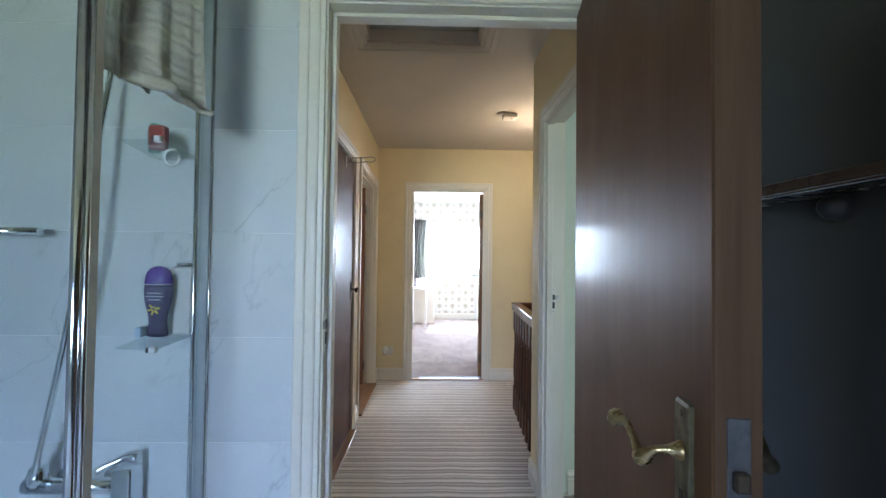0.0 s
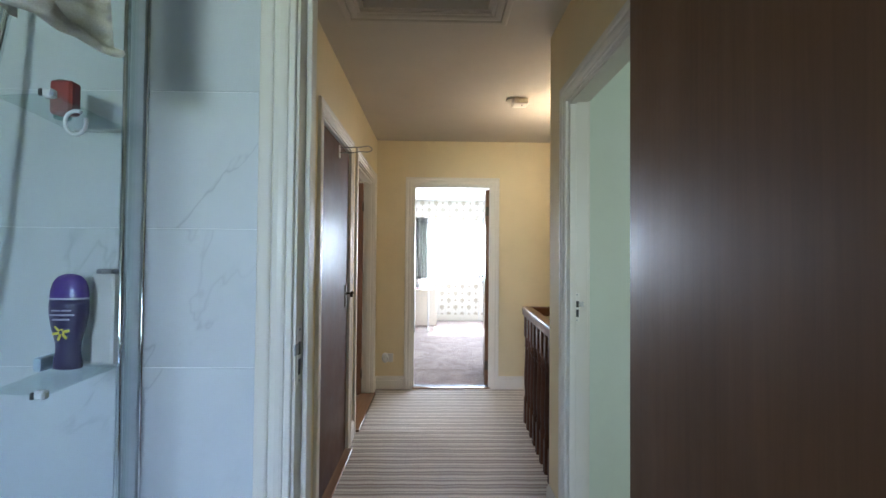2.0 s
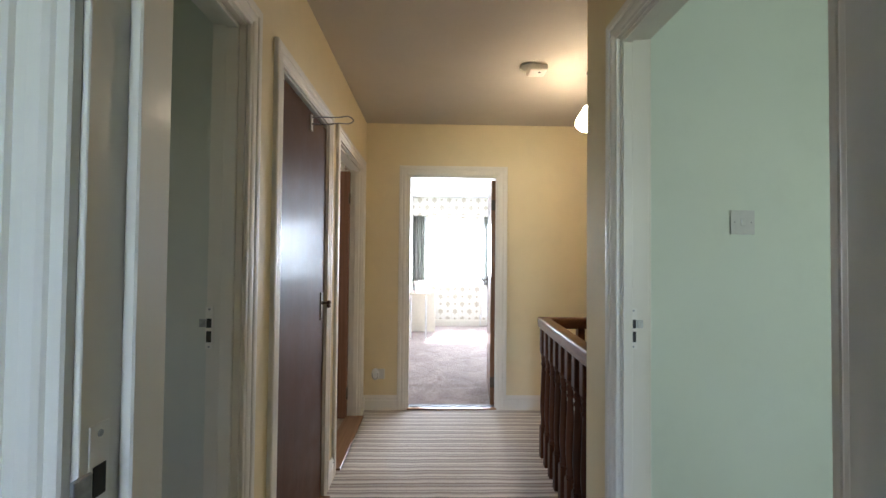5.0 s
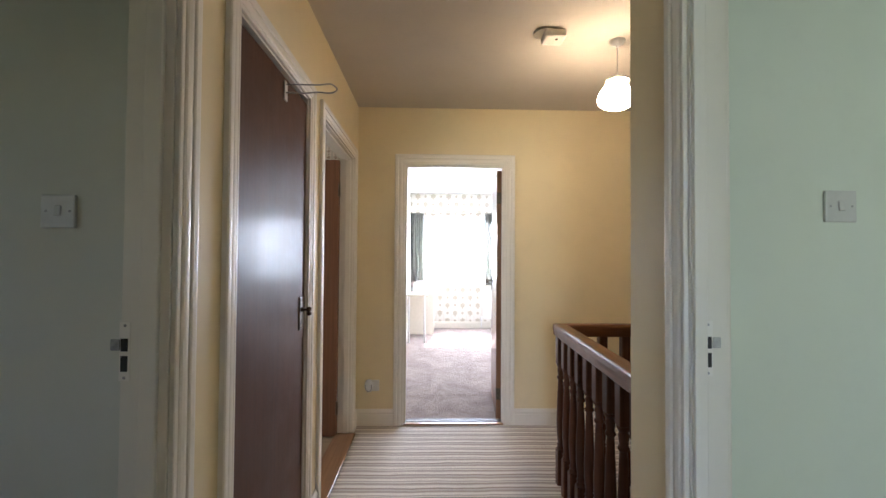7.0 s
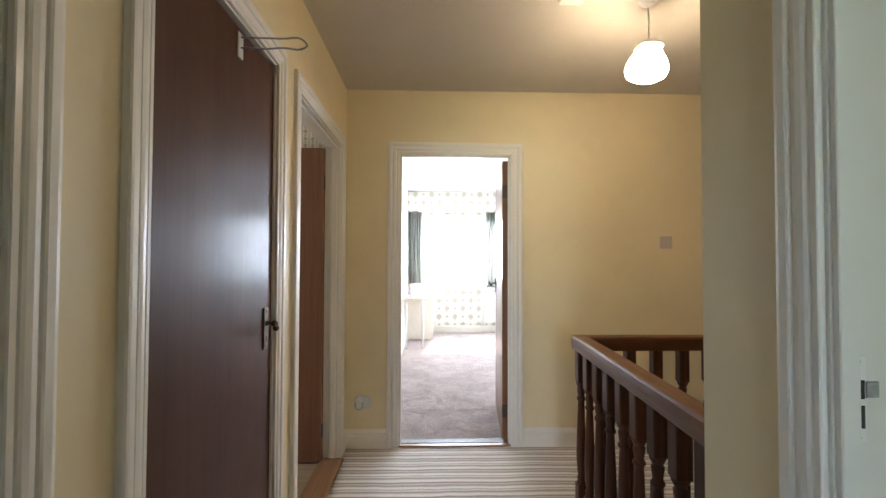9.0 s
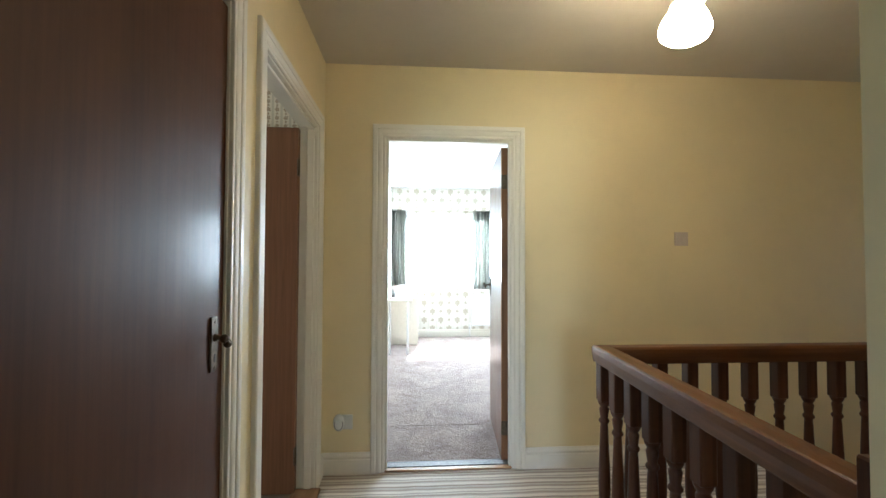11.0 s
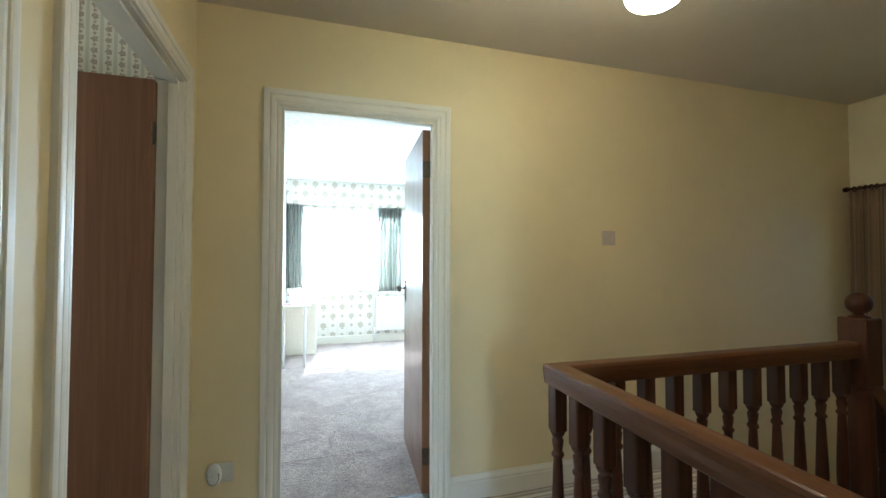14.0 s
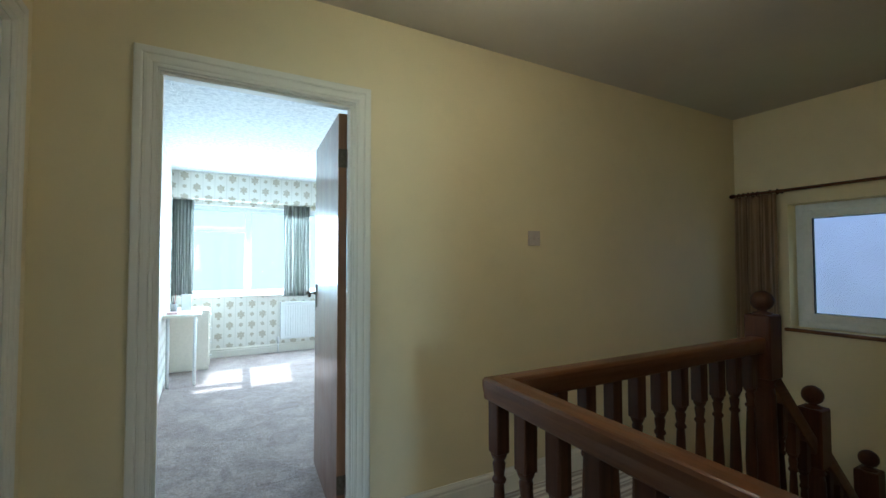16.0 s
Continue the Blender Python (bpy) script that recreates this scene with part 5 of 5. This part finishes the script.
hose = thing("shower_hose", "ribbed chrome shower hose hanging in a loop", "shower hose")
part("hose", tube(smooth_line([(-1.27, 0.985, 0.68), (-1.235, 0.97, 0.80), (-1.175, 0.955, 1.05), (-1.135, 0.955, 1.32), (-1.115, 0.965, 1.55), (-1.105, 0.985, 1.72), (-1.10, 1.005, 1.85)], 8), 0.008, 10), CHROME, hose)
head = thing("hand_shower", "chrome shower handset on a wall bracket", "shower")
part("bracket", tube([(-1.10, WALLY - 0.009, 1.88), (-1.10, 1.0, 1.88)], 0.014, 12), CHROME, head)
part("handset", tube(smooth_line([(-1.10, 1.01, 1.84), (-1.10, 0.98, 1.93), (-1.10, 0.93, 2.02), (-1.10, 0.88, 2.05)], 5), [0.011] * 12 + [0.016, 0.026, 0.035, 0.036], 14), CHROME, head)

# shelf on the dark wall behind the door
bshelf = thing("bathroom_shelf", "narrow glass shelf with a steel bracket on the dark wall", "shelf")
part("shelf_plate", box((0.50, 0.30, 1.425), (0.618, 0.98, 1.452), 0.002), timber("dark_shelf_board", (0.05, 0.03, 0.022), (0.11, 0.07, 0.05), 0.2, 0.6, 1), bshelf)
part("shelf_rail", box((0.494, 0.30, 1.420), (0.500, 0.98, 1.427), 0.001), CHROME, bshelf, "chrome front rail")
part("bracket", lathe([(0.030, 0), (0.028, 0.02), (0.018, 0.035), (0.010, 0.04)], 16, pose(0.62, 0.66, 1.400, 0, -90)), BLACK, bshelf, "dark round bracket")

# ---------------------------------------------------------------- outside
tagged(link_mesh("ground", box((-400, -400, -2.9), (400, 400, -2.74)), GRASS), "mown lawn around the house", "lawn", kind="structure")
# added glowing board, so that the bedroom panes look bright with daylight
tagged(link_mesh("backdrop", box((-70, 70, -2.74), (90, 70.5, 14))  , SKYGLOW), "glowing board in place of the bright hazy sky", "sky", kind="structure")
house = thing("neighbour_house", "pale rendered gable of the neighbouring house", "house", kind="structure")
part("gable_wall", box((8.0, -6.0, -2.74), (8.4, 12.0, 5.5)), GABLE, house)
part("roof", box((7.8, -6.2, 5.5), (14.0, 12.2, 5.7)), timber("slate_roof", (0.06, 0.06, 0.07), (0.11, 0.11, 0.12), 0.6, 0.0), house)
part("far_wall", box((13.6, -6.0, -2.74), (14.0, 12.0, 5.5)), RENDERWALL, house)
